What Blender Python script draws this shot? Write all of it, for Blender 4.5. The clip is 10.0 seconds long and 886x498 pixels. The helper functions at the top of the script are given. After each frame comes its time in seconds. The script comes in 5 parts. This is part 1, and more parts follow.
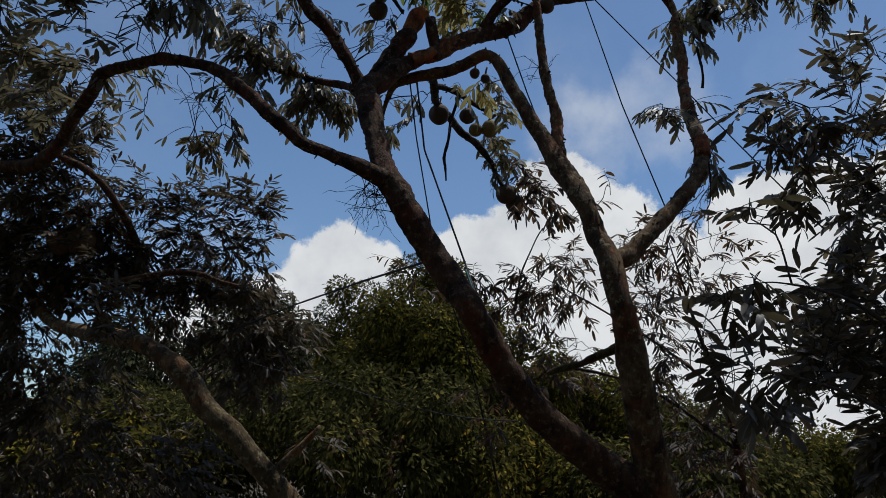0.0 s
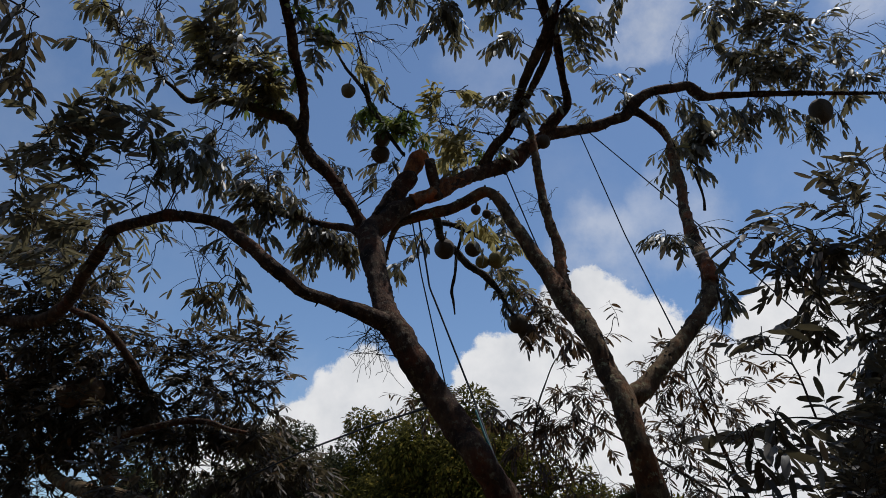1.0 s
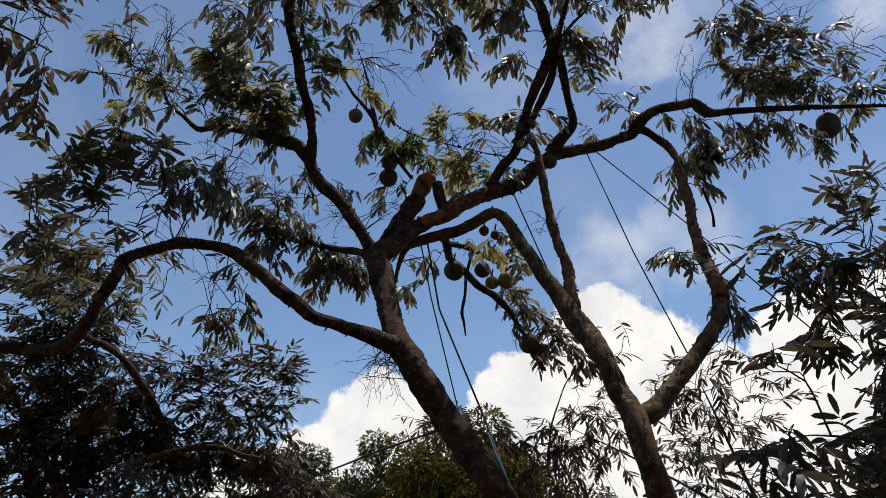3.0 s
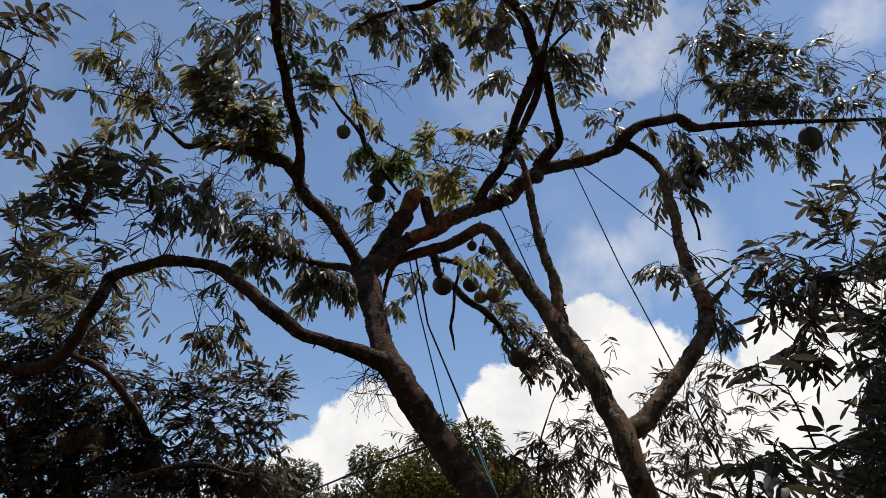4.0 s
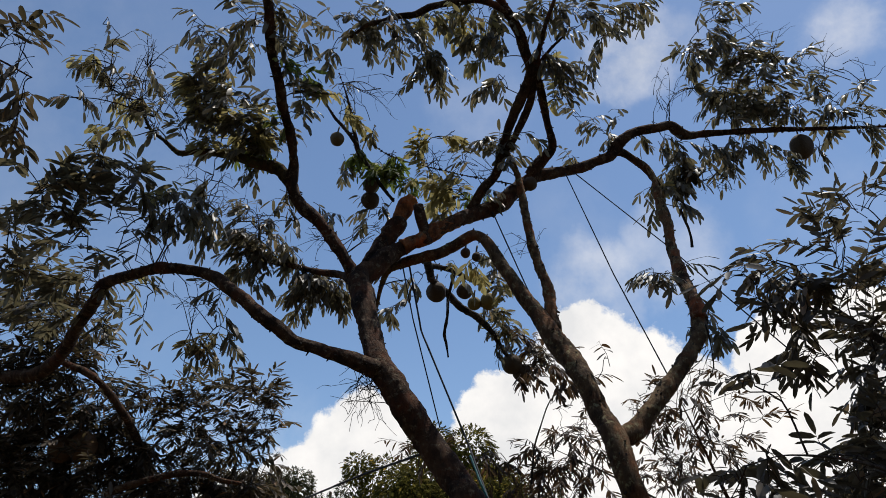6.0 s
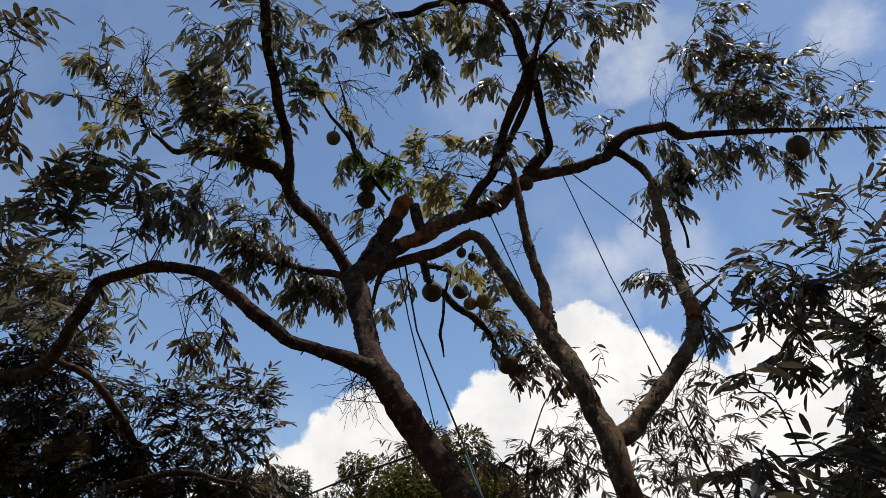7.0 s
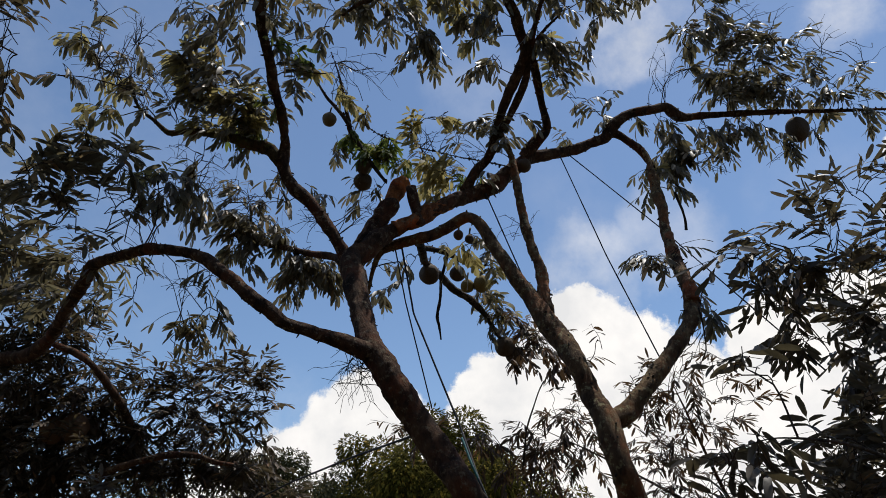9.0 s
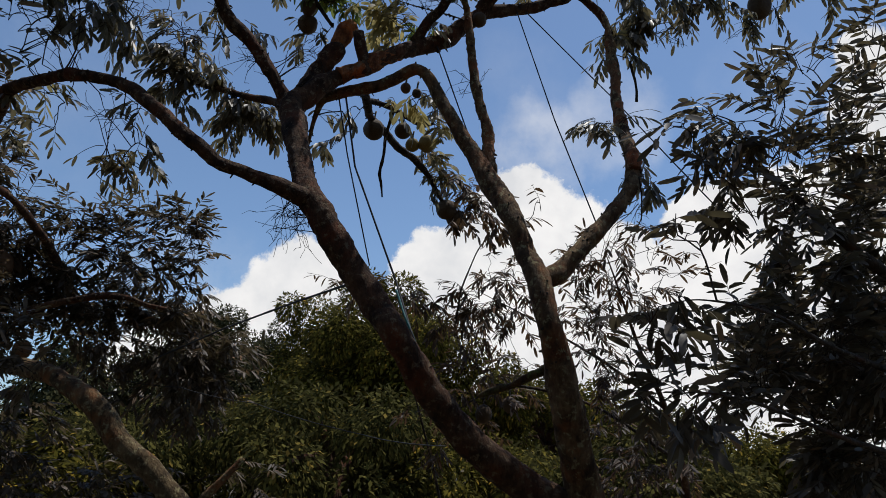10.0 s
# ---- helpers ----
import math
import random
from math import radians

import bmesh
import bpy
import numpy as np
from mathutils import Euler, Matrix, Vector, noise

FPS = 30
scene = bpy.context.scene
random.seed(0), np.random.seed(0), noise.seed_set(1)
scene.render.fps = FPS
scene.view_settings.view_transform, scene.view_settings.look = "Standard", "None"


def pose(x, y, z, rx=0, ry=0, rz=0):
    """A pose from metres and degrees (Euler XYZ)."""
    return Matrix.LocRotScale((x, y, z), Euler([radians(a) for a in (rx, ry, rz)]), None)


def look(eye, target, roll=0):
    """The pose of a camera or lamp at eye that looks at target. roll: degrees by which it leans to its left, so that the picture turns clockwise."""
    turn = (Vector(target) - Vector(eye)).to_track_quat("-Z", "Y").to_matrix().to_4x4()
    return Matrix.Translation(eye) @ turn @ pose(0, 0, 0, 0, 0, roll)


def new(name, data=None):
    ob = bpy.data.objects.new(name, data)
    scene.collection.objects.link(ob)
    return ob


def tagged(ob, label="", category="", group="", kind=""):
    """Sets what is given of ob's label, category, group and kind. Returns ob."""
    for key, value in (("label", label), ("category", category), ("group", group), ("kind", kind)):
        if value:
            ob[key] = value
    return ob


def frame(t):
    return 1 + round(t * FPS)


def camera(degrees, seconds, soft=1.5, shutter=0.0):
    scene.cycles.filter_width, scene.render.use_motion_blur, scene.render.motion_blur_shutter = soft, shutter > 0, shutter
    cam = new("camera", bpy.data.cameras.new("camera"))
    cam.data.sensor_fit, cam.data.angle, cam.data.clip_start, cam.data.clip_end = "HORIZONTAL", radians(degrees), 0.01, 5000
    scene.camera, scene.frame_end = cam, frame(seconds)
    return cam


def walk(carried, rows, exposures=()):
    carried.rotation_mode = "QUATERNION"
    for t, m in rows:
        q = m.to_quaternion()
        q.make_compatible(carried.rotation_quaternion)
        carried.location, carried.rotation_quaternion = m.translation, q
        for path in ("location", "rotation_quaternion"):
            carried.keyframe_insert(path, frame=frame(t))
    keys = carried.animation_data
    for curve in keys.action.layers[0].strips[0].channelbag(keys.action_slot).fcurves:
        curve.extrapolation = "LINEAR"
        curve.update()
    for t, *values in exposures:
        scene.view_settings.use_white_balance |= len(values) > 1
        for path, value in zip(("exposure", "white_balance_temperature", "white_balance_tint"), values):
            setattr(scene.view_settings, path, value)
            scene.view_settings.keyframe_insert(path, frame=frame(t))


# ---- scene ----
# ---------------------------------------------------------------- camera
cam = camera(65.23, 10.0, soft=0.6)
walk(cam, [
    (0.0, pose(-0.160, 0.067, 1.361, 107.38, -3.33, -3.16)),
    (0.2, pose(-0.118, 0.089, 1.423, 110.10, -2.90, -2.59)),
    (0.5, pose(-0.027, 0.078, 1.473, 112.44, -1.75, -2.44)),
    (0.8, pose(-0.040, 0.077, 1.511, 115.89, -1.23, -1.29)),
    (1.0, pose(-0.036, 0.067, 1.527, 117.14, -1.43, -0.45)),
    (1.5, pose(-0.042, 0.068, 1.535, 118.30, -1.50, 0.70)),
    (2.0, pose(-0.025, 0.066, 1.537, 118.18, -1.24, 0.85)),
    (2.2, pose(-0.020, 0.064, 1.529, 118.66, -1.34, 1.12)),
    (3.3, pose(0.004, 0.036, 1.538, 118.76, -0.62, 0.82)),
    (3.5, pose(0.009, 0.031, 1.541, 118.75, -0.48, 0.59)),
    (4.0, pose(0.011, 0.008, 1.546, 119.76, -0.17, 0.44)),
    (4.5, pose(0.000, 0.000, 1.550, 120.00, -0.00, 0.00)),
    (5.0, pose(-0.004, 0.001, 1.550, 119.94, -0.27, -0.17)),
    (5.5, pose(-0.004, 0.004, 1.550, 120.03, -0.14, 0.20)),
    (5.7, pose(0.006, 0.000, 1.548, 120.19, -0.03, 0.18)),
    (6.8, pose(0.025, 0.007, 1.549, 120.36, 0.03, -0.35)),
    (7.0, pose(0.028, 0.011, 1.551, 120.29, 0.03, -0.27)),
    (7.5, pose(0.027, 0.017, 1.552, 119.21, -0.30, -0.77)),
    (8.0, pose(0.032, -0.006, 1.554, 119.97, -0.03, -0.48)),
    (8.5, pose(0.031, 0.026, 1.566, 119.80, 0.04, -0.61)),
    (9.0, pose(0.041, 0.038, 1.563, 118.86, 0.10, -0.39)),
    (9.2, pose(0.054, 0.060, 1.547, 117.51, 0.11, -0.63)),
    (9.5, pose(0.056, 0.087, 1.533, 114.77, -0.50, -1.92)),
    (9.7, pose(0.060, 0.121, 1.517, 111.01, -1.71, -3.43)),
    (9.9, pose(0.079, 0.157, 1.470, 109.45, -1.75, -4.90)),
    (10.0, pose(0.083, 0.173, 1.470, 108.47, -1.46, -5.92)),
], exposures=[(0.0, -0.45, 6000, 8), (0.2, -0.44, 6020, 8), (0.5, -0.4, 6050, 9), (1.0, -0.36, 6080, 10), (1.5, -0.05, 6380, 10), (2.0, -0.04, 6380, 10), (9.0, -0.03, 6380, 10), (9.5, -0.17, 6320, 10), (10.0, -0.17, 6230, 10)])

# ---------------------------------------------------------------- light
SUN_EL, SUN_AZ = radians(72), radians(55)      # azimuth from +y towards +x
sun_way = Vector((math.sin(SUN_AZ) * math.cos(SUN_EL), math.cos(SUN_AZ) * math.cos(SUN_EL), math.sin(SUN_EL)))
sun = new("sun", bpy.data.lights.new("sun", "SUN"))
sun.data.energy, sun.data.angle, sun.data.color = 3.4, radians(0.53), (1.0, 0.95, 0.87)
sun.matrix_world = look(sun_way * 40, (0, 0, 0))

world = bpy.data.worlds.new("sky")
scene.world = world
world.use_nodes = True
wn, wl = world.node_tree.nodes, world.node_tree.links
wn.clear()


def wnode(kind, **values):
    n = wn.new(kind)
    for k, v in values.items():
        n.inputs[int(k[1:])].default_value = v
    return n


sky = wn.new("ShaderNodeTexSky")
sky.sky_type, sky.sun_disc, sky.sun_elevation, sky.sun_rotation = "NISHITA", False, SUN_EL, SUN_AZ
sky.air_density, sky.dust_density, sky.ozone_density = 1.0, 0.35, 2.0
coord = wn.new("ShaderNodeTexCoord")
billow = wnode("ShaderNodeTexNoise", i2=15.0, i3=10.0, i4=0.62)
wl.new(coord.outputs["Generated"], billow.inputs["Vector"])
shift = wn.new("ShaderNodeVectorMath")
shift.operation = "MULTIPLY_ADD"
wl.new(billow.outputs["Color"], shift.inputs[0])
shift.inputs[1].default_value = (0.085, 0.085, 0.085)
shift.inputs[2].default_value = (-0.0425, -0.0425, -0.0425)
warped = wn.new("ShaderNodeVectorMath")
wl.new(coord.outputs["Generated"], warped.inputs[0])
wl.new(shift.outputs[0], warped.inputs[1])
unit = wn.new("ShaderNodeVectorMath")
unit.operation = "NORMALIZE"
wl.new(warped.outputs[0], unit.inputs[0])


def cloud_puff(way, degrees, soft, amount, before=None):
    """The amount of one billow of cloud round a direction, joined to those before."""
    dot = wn.new("ShaderNodeVectorMath")
    dot.operation = "DOT_PRODUCT"
    wl.new(unit.outputs[0], dot.inputs[0])
    dot.inputs[1].default_value = way
    ramp = wn.new("ShaderNodeMapRange")
    ramp.interpolation_type = "SMOOTHSTEP"
    wl.new(dot.outputs["Value"], ramp.inputs["Value"])
    ramp.inputs["From Min"].default_value = math.cos(radians(degrees + soft))
    ramp.inputs["From Max"].default_value = math.cos(radians(max(degrees - soft, 0.1)))
    ramp.inputs["To Max"].default_value = amount
    if before is None:
        return ramp.outputs[0]
    join = wn.new("ShaderNodeMath")
    join.operation = "MAXIMUM"
    wl.new(before, join.inputs[0])
    wl.new(ramp.outputs[0], join.inputs[1])
    return join.outputs[0]


bank = None
LEFT_BANK = (((-0.206, 0.959, 0.196), 2.9), ((-0.180, 0.961, 0.207), 2.8), ((-0.171, 0.965, 0.197), 3.6), ((-0.135, 0.963, 0.233), 3.9), ((-0.101, 0.963, 0.250), 3.9), ((-0.062, 0.970, 0.236), 3.7), ((-0.026, 0.975, 0.220), 3.3), ((0.009, 0.976, 0.216), 3.1), ((0.052, 0.955, 0.293), 1.6), ((0.042, 0.947, 0.317), 0.9), ((0.044, 0.964, 0.262), 1.8), ((0.076, 0.953, 0.294), 2.4), ((0.115, 0.954, 0.277), 3.8), ((0.158, 0.939, 0.306), 3.9))
RIGHT_BANK = (((0.195, 0.907, 0.374), 3.2), ((0.229, 0.905, 0.358), 3.5), ((0.268, 0.905, 0.331), 3.7), ((0.316, 0.900, 0.300), 3.7), ((0.355, 0.889, 0.288), 3.4), ((0.437, 0.837, 0.331), 2.8), ((0.460, 0.821, 0.338), 3.6), ((0.489, 0.816, 0.309), 4.8), ((0.533, 0.789, 0.306), 5.1), ((-0.110, 0.978, 0.177), 5.1), ((0.089, 0.980, 0.178), 5.5), ((0.240, 0.943, 0.229), 6.5), ((0.365, 0.912, 0.186), 6.1), ((0.575, 0.657, 0.488), 2.2), ((0.556, 0.700, 0.448), 1.7), ((0.594, 0.672, 0.442), 3.4), ((-0.227, 0.969, 0.093), 8.0), ((0.480, 0.865, 0.144), 11.0), ((0.158, 0.983, 0.094), 12.5), ((0.594, 0.752, 0.285), 7.0), ((-0.062, 0.994, 0.095), 9.0))
for way, degrees in LEFT_BANK + RIGHT_BANK:
    bank = cloud_puff(way, degrees, 0.35, 1.0, bank)
wisp = None
for way, degrees, soft, amount in (((0.252, 0.678, 0.691), 2.2, 1.9, 0.36), ((0.480, 0.585, 0.653), 2.2, 1.8, 0.36), ((0.302, 0.647, 0.700), 1.6, 1.4, 0.2), ((0.220, 0.864, 0.454), 2.4, 2.3, 0.26),
                                   ((0.308, 0.828, 0.470), 2.4, 2.4, 0.2), ((0.477, 0.731, 0.489), 2.5, 2.5, 0.05), ((0.053, 0.747, 0.663), 2.5, 2.5, 0.08),
                                   ((0.181, 0.835, 0.520), 2.6, 2.6, 0.05), ((-0.259, 0.942, 0.214), 4.0, 3.5, 0.2), ((-0.534, 0.658, 0.530), 12.0, 11.0, 0.05)):
    wisp = cloud_puff(way, degrees, soft, amount, wisp)
# fair-weather clouds over the rest of the sky
scatter = wnode("ShaderNodeTexNoise", i2=2.6, i3=9.0, i4=0.6)
wl.new(coord.outputs["Generated"], scatter.inputs["Vector"])
fair = wnode("ShaderNodeMapRange", i1=0.56, i2=0.72, i3=0.0, i4=0.8)
wl.new(scatter.outputs["Fac"], fair.inputs["Value"])
parts_of = wn.new("ShaderNodeSeparateXYZ")
wl.new(coord.outputs["Generated"], parts_of.inputs[0])
behind = wnode("ShaderNodeMapRange", i1=0.35, i2=0.0, i3=0.0, i4=1.0)
wl.new(parts_of.outputs["Y"], behind.inputs["Value"])
rest = wn.new("ShaderNodeMath")
rest.operation = "MULTIPLY"
wl.new(fair.outputs[0], rest.inputs[0])
wl.new(behind.outputs[0], rest.inputs[1])
streak = wnode("ShaderNodeTexNoise", i2=9.0, i3=8.0, i4=0.62)
wl.new(coord.outputs["Generated"], streak.inputs["Vector"])
torn = wnode("ShaderNodeMapRange", i1=0.36, i2=0.66, i3=0.15, i4=1.7)
wl.new(streak.outputs["Fac"], torn.inputs["Value"])
veil = wn.new("ShaderNodeMath")
veil.operation = "MULTIPLY"
wl.new(wisp, veil.inputs[0])
wl.new(torn.outputs[0], veil.inputs[1])
cover = bank
for other in (veil.outputs[0], rest.outputs[0]):
    join = wn.new("ShaderNodeMath")
    join.operation = "MAXIMUM"
    wl.new(cover, join.inputs[0])
    wl.new(other, join.inputs[1])
    cover = join.outputs[0]
fluff = wnode("ShaderNodeTexNoise", i2=11.0, i3=7.0, i4=0.55)
wl.new(coord.outputs["Generated"], fluff.inputs["Vector"])
tone = wn.new("ShaderNodeValToRGB")
tone.color_ramp.elements[0].position, tone.color_ramp.elements[1].position = 0.36, 0.62
tone.color_ramp.elements[0].color, tone.color_ramp.elements[1].color = (0.83, 0.82, 0.81, 1), (1.06, 1.02, 0.97, 1)
wl.new(fluff.outputs["Fac"], tone.inputs[0])
clear = wn.new("ShaderNodeBackground")
clear.inputs["Strength"].default_value = 0.124
haze = wn.new("ShaderNodeMix")
haze.data_type, haze.blend_type = "RGBA", "MULTIPLY"
haze.inputs[0].default_value, haze.inputs[7].default_value = 1.0, (0.975, 1.012, 1.028, 1)
wl.new(sky.outputs[0], haze.inputs[6])
wl.new(haze.outputs[2], clear.inputs["Color"])
cloudy = wn.new("ShaderNodeBackground")
cloudy.inputs["Strength"].default_value = 1.0
wl.new(tone.outputs[0], cloudy.inputs["Color"])
blend = wn.new("ShaderNodeMixShader")
wl.new(cover, blend.inputs[0])
wl.new(clear.outputs[0], blend.inputs[1])
wl.new(cloudy.outputs[0], blend.inputs[2])
wout = wn.new("ShaderNodeOutputWorld")
wl.new(blend.outputs[0], wout.inputs["Surface"])


# ---------------------------------------------------------------- materials
def material(name):
    m = bpy.data.materials.new(name)
    m.use_nodes = True
    m.node_tree.nodes.clear()
    return m, m.node_tree.nodes, m.node_tree.links


def colours(nodes, links, value, stops):
    """A colour ramp of (position, colour) stops, read by value."""
    ramp = nodes.new("ShaderNodeValToRGB")
    while len(ramp.color_ramp.elements) < len(stops):
        ramp.color_ramp.elements.new(0.5)
    for e, (p, c) in zip(ramp.color_ramp.elements, stops):
        e.position, e.color = p, (*c, 1)
    links.new(value, ramp.inputs[0])
    return ramp.outputs[0]


def grain(nodes, links, scale, detail=5.0, rough=0.6, stretch=(1, 1, 1)):
    tc = nodes.new("ShaderNodeTexCoord")
    mp = nodes.new("ShaderNodeMapping")
    mp.inputs["Scale"].default_value = stretch
    n = nodes.new("ShaderNodeTexNoise")
    n.inputs["Scale"].default_value, n.inputs["Detail"].default_value, n.inputs["Roughness"].default_value = scale, detail, rough
    links.new(tc.outputs["Object"], mp.inputs[0])
    links.new(mp.outputs[0], n.inputs["Vector"])
    return n.outputs["Fac"]


def mixed(nodes, links, fac, a, b, how="MIX"):
    mx = nodes.new("ShaderNodeMix")
    mx.data_type, mx.blend_type = "RGBA", how
    for socket, v in ((mx.inputs[0], fac), (mx.inputs[6], a), (mx.inputs[7], b)):
        if isinstance(v, (int, float)):
            socket.default_value = v
        elif isinstance(v, tuple):
            socket.default_value = (*v, 1)
        else:
            links.new(v, socket)
    return mx.outputs[2]


def bark(name, dark, mid, pale, spot, rough=0.9):
    """Ridged bark with pale lichen spots and darker stains."""
    m, nodes, links = material(name)
    wide = grain(nodes, links, 5.0, 6.0)
    fine = grain(nodes, links, 46.0, 6.0, 0.7, (1, 1, 0.45))
    base = colours(nodes, links, wide, ((0.3, dark), (0.52, mid), (0.72, pale)))
    base = mixed(nodes, links, 0.75, base, colours(nodes, links, fine, ((0.3, (0.35, 0.33, 0.32)), (0.62, (1.15, 1.12, 1.1)))), "MULTIPLY")
    rust = colours(nodes, links, grain(nodes, links, 3.1, 7.0, 0.65), ((0.5, (0, 0, 0)), (0.66, (0.75, 0.75, 0.75))))
    base = mixed(nodes, links, rust, base, (mid[0] * 1.75, mid[1] * 0.95, mid[2] * 0.62))
    stain = colours(nodes, links, grain(nodes, links, 11.0, 8.0, 0.7, (1, 1, 0.6)), ((0.36, (0.3, 0.27, 0.25)), (0.5, (1, 1, 1)), (0.68, (1.55, 1.5, 1.42))))
    base = mixed(nodes, links, 0.8, base, stain, "MULTIPLY")
    lichen = colours(nodes, links, grain(nodes, links, 20.0, 9.0, 0.75), ((0.55, (0, 0, 0)), (0.61, (0.85, 0.85, 0.85))))
    base = mixed(nodes, links, lichen, base, spot)
    p = nodes.new("ShaderNodeBsdfPrincipled")
    links.new(base, p.inputs["Base Color"])
    p.inputs["Roughness"].default_value = rough
    p.inputs["Specular IOR Level"].default_value = 0.25
    b = nodes.new("ShaderNodeBump")
    b.inputs["Strength"].default_value, b.inputs["Distance"].default_value = 1.0, 0.03
    links.new(fine, b.inputs["Height"])
    links.new(b.outputs[0], p.inputs["Normal"])
    out = nodes.new("ShaderNodeOutputMaterial")
    links.new(p.outputs[0], out.inputs[0])
    return m


def foliage(name, deep, mid, pale, single=False, gloss=0.6, thin=0.3, through_tint=(0.16, 0.155, 0.07), sheen=0.36):
    """Leaf skin: glossy above, a little light passes through; each leaf has a shade of its own."""
    m, nodes, links = material(name)
    if single:
        info = nodes.new("ShaderNodeObjectInfo")
        chance = info.outputs["Random"]
    else:
        geo = nodes.new("ShaderNodeNewGeometry")
        chance = geo.outputs["Random Per Island"]
    base = colours(nodes, links, chance, ((0.0, deep), (0.55, mid), (0.93, pale), (1.0, (pale[0] * 2.0, pale[1] * 1.5, pale[2] * 1.1))))
    blotch = colours(nodes, links, grain(nodes, links, 30.0, 4.0), ((0.35, (0.7, 0.7, 0.65)), (0.65, (1.15, 1.12, 1.05))))
    base = mixed(nodes, links, 0.6, base, blotch, "MULTIPLY")
    p = nodes.new("ShaderNodeBsdfPrincipled")
    links.new(base, p.inputs["Base Color"])
    p.inputs["Roughness"].default_value = gloss
    p.inputs["Specular IOR Level"].default_value = sheen
    t = nodes.new("ShaderNodeBsdfTranslucent")
    links.new(mixed(nodes, links, 0.6, base, through_tint), t.inputs["Color"])
    mx = nodes.new("ShaderNodeMixShader")
    mx.inputs[0].default_value = thin
    links.new(p.outputs[0], mx.inputs[1])
    links.new(t.outputs[0], mx.inputs[2])
    out = nodes.new("ShaderNodeOutputMaterial")
    links.new(mx.outputs[0], out.inputs[0])
    return m


BARK = bark("grey_bark", (0.02, 0.011, 0.006), (0.09, 0.045, 0.023), (0.17, 0.098, 0.056), (0.22, 0.165, 0.1))
BARK_PALE = bark("pale_bark", (0.05, 0.033, 0.016), (0.16, 0.11, 0.055), (0.3, 0.22, 0.115), (0.36, 0.31, 0.16))
BARK_ORANGE = bark("orange_bark", (0.18, 0.055, 0.015), (0.42, 0.14, 0.035), (0.52, 0.21, 0.07), (0.3, 0.16, 0.08))
BARK_DARK = bark("twig_bark", (0.03, 0.024, 0.02), (0.065, 0.052, 0.04), (0.12, 0.1, 0.08), (0.14, 0.13, 0.1))
BARK_LICHEN = bark("lichen_bark", (0.054, 0.031, 0.016), (0.172, 0.104, 0.052), (0.285, 0.195, 0.102), (0.350, 0.300, 0.155))
BARK_RAW = bark("raw_orange_bark", (0.121, 0.047, 0.022), (0.324, 0.115, 0.041), (0.513, 0.203, 0.068), (0.270, 0.189, 0.108))
BARK_RUST = bark("rusty_bark", (0.096, 0.051, 0.029), (0.240, 0.115, 0.056), (0.352, 0.184, 0.096), (0.352, 0.264, 0.160))
MOSS = bark("mossy_bark", (0.05, 0.035, 0.018), (0.1, 0.07, 0.03), (0.1, 0.12, 0.035), (0.12, 0.15, 0.04))
LEAF_TONES = (0.058, 0.053, 0.042), (0.115, 0.103, 0.078), (0.25, 0.222, 0.175)
LEAF = foliage("durian_leaf", *LEAF_TONES, gloss=0.44, sheen=0.5, thin=0.38, through_tint=(0.25, 0.21, 0.095))
LEAF_ONE = foliage("durian_leaf_single", *LEAF_TONES, single=True, gloss=0.44, sheen=0.5, thin=0.38, through_tint=(0.25, 0.21, 0.095))
# yellowing leaves, and sun-lit-through leaves with the glow put into the colour
LEAF_BRIGHT = foliage("young_leaf", (0.06, 0.085, 0.02), (0.1, 0.13, 0.03), (0.16, 0.18, 0.055), thin=0.4, through_tint=(0.26, 0.32, 0.07))
LEAF_YELLOW = foliage("fading_sunlit_leaf", (0.12, 0.1, 0.05), (0.19, 0.165, 0.08), (0.27, 0.235, 0.12), thin=0.58, through_tint=(0.5, 0.42, 0.16))
SHADE_TONES = (0.070, 0.056, 0.043), (0.117, 0.091, 0.066), (0.182, 0.139, 0.104)
LEAF_LEFT = foliage("shade_leaf", *SHADE_TONES, gloss=0.56, sheen=0.33, through_tint=(0.15, 0.115, 0.045))
LEAF_LEFT_ONE = foliage("shade_leaf_single", *SHADE_TONES, single=True, gloss=0.56, sheen=0.33, through_tint=(0.15, 0.115, 0.045))
BROAD_TONES = (0.062, 0.05, 0.039), (0.11, 0.089, 0.068), (0.19, 0.155, 0.118)
LEAF_BROAD = foliage("broad_leaf", *BROAD_TONES, gloss=0.5, sheen=0.38, through_tint=(0.17, 0.14, 0.065))
LEAF_BROAD_ONE = foliage("broad_leaf_single", *BROAD_TONES, single=True, gloss=0.5, sheen=0.38, through_tint=(0.17, 0.14, 0.065))
LEAF_THIN = foliage("narrow_leaf", (0.036, 0.027, 0.022), (0.07, 0.05, 0.038), (0.125, 0.08, 0.052), through_tint=(0.18, 0.1, 0.04))
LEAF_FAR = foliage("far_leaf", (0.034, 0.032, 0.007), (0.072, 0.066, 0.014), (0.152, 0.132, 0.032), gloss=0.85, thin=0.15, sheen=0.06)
# shaded copy of the far leaves, the darkness put into the colour
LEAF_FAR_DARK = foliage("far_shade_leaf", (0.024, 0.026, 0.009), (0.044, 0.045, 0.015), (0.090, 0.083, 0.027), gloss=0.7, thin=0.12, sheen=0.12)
# sunlit olive copy of the far leaves, sunshine brightened into the colour
LEAF_FAR_SUNLIT_OLIVE = foliage("far_sunlit_olive_leaf", (0.037, 0.033, 0.005), (0.106, 0.090, 0.011), (0.238, 0.189, 0.031), gloss=0.85, thin=0.2, sheen=0.05)


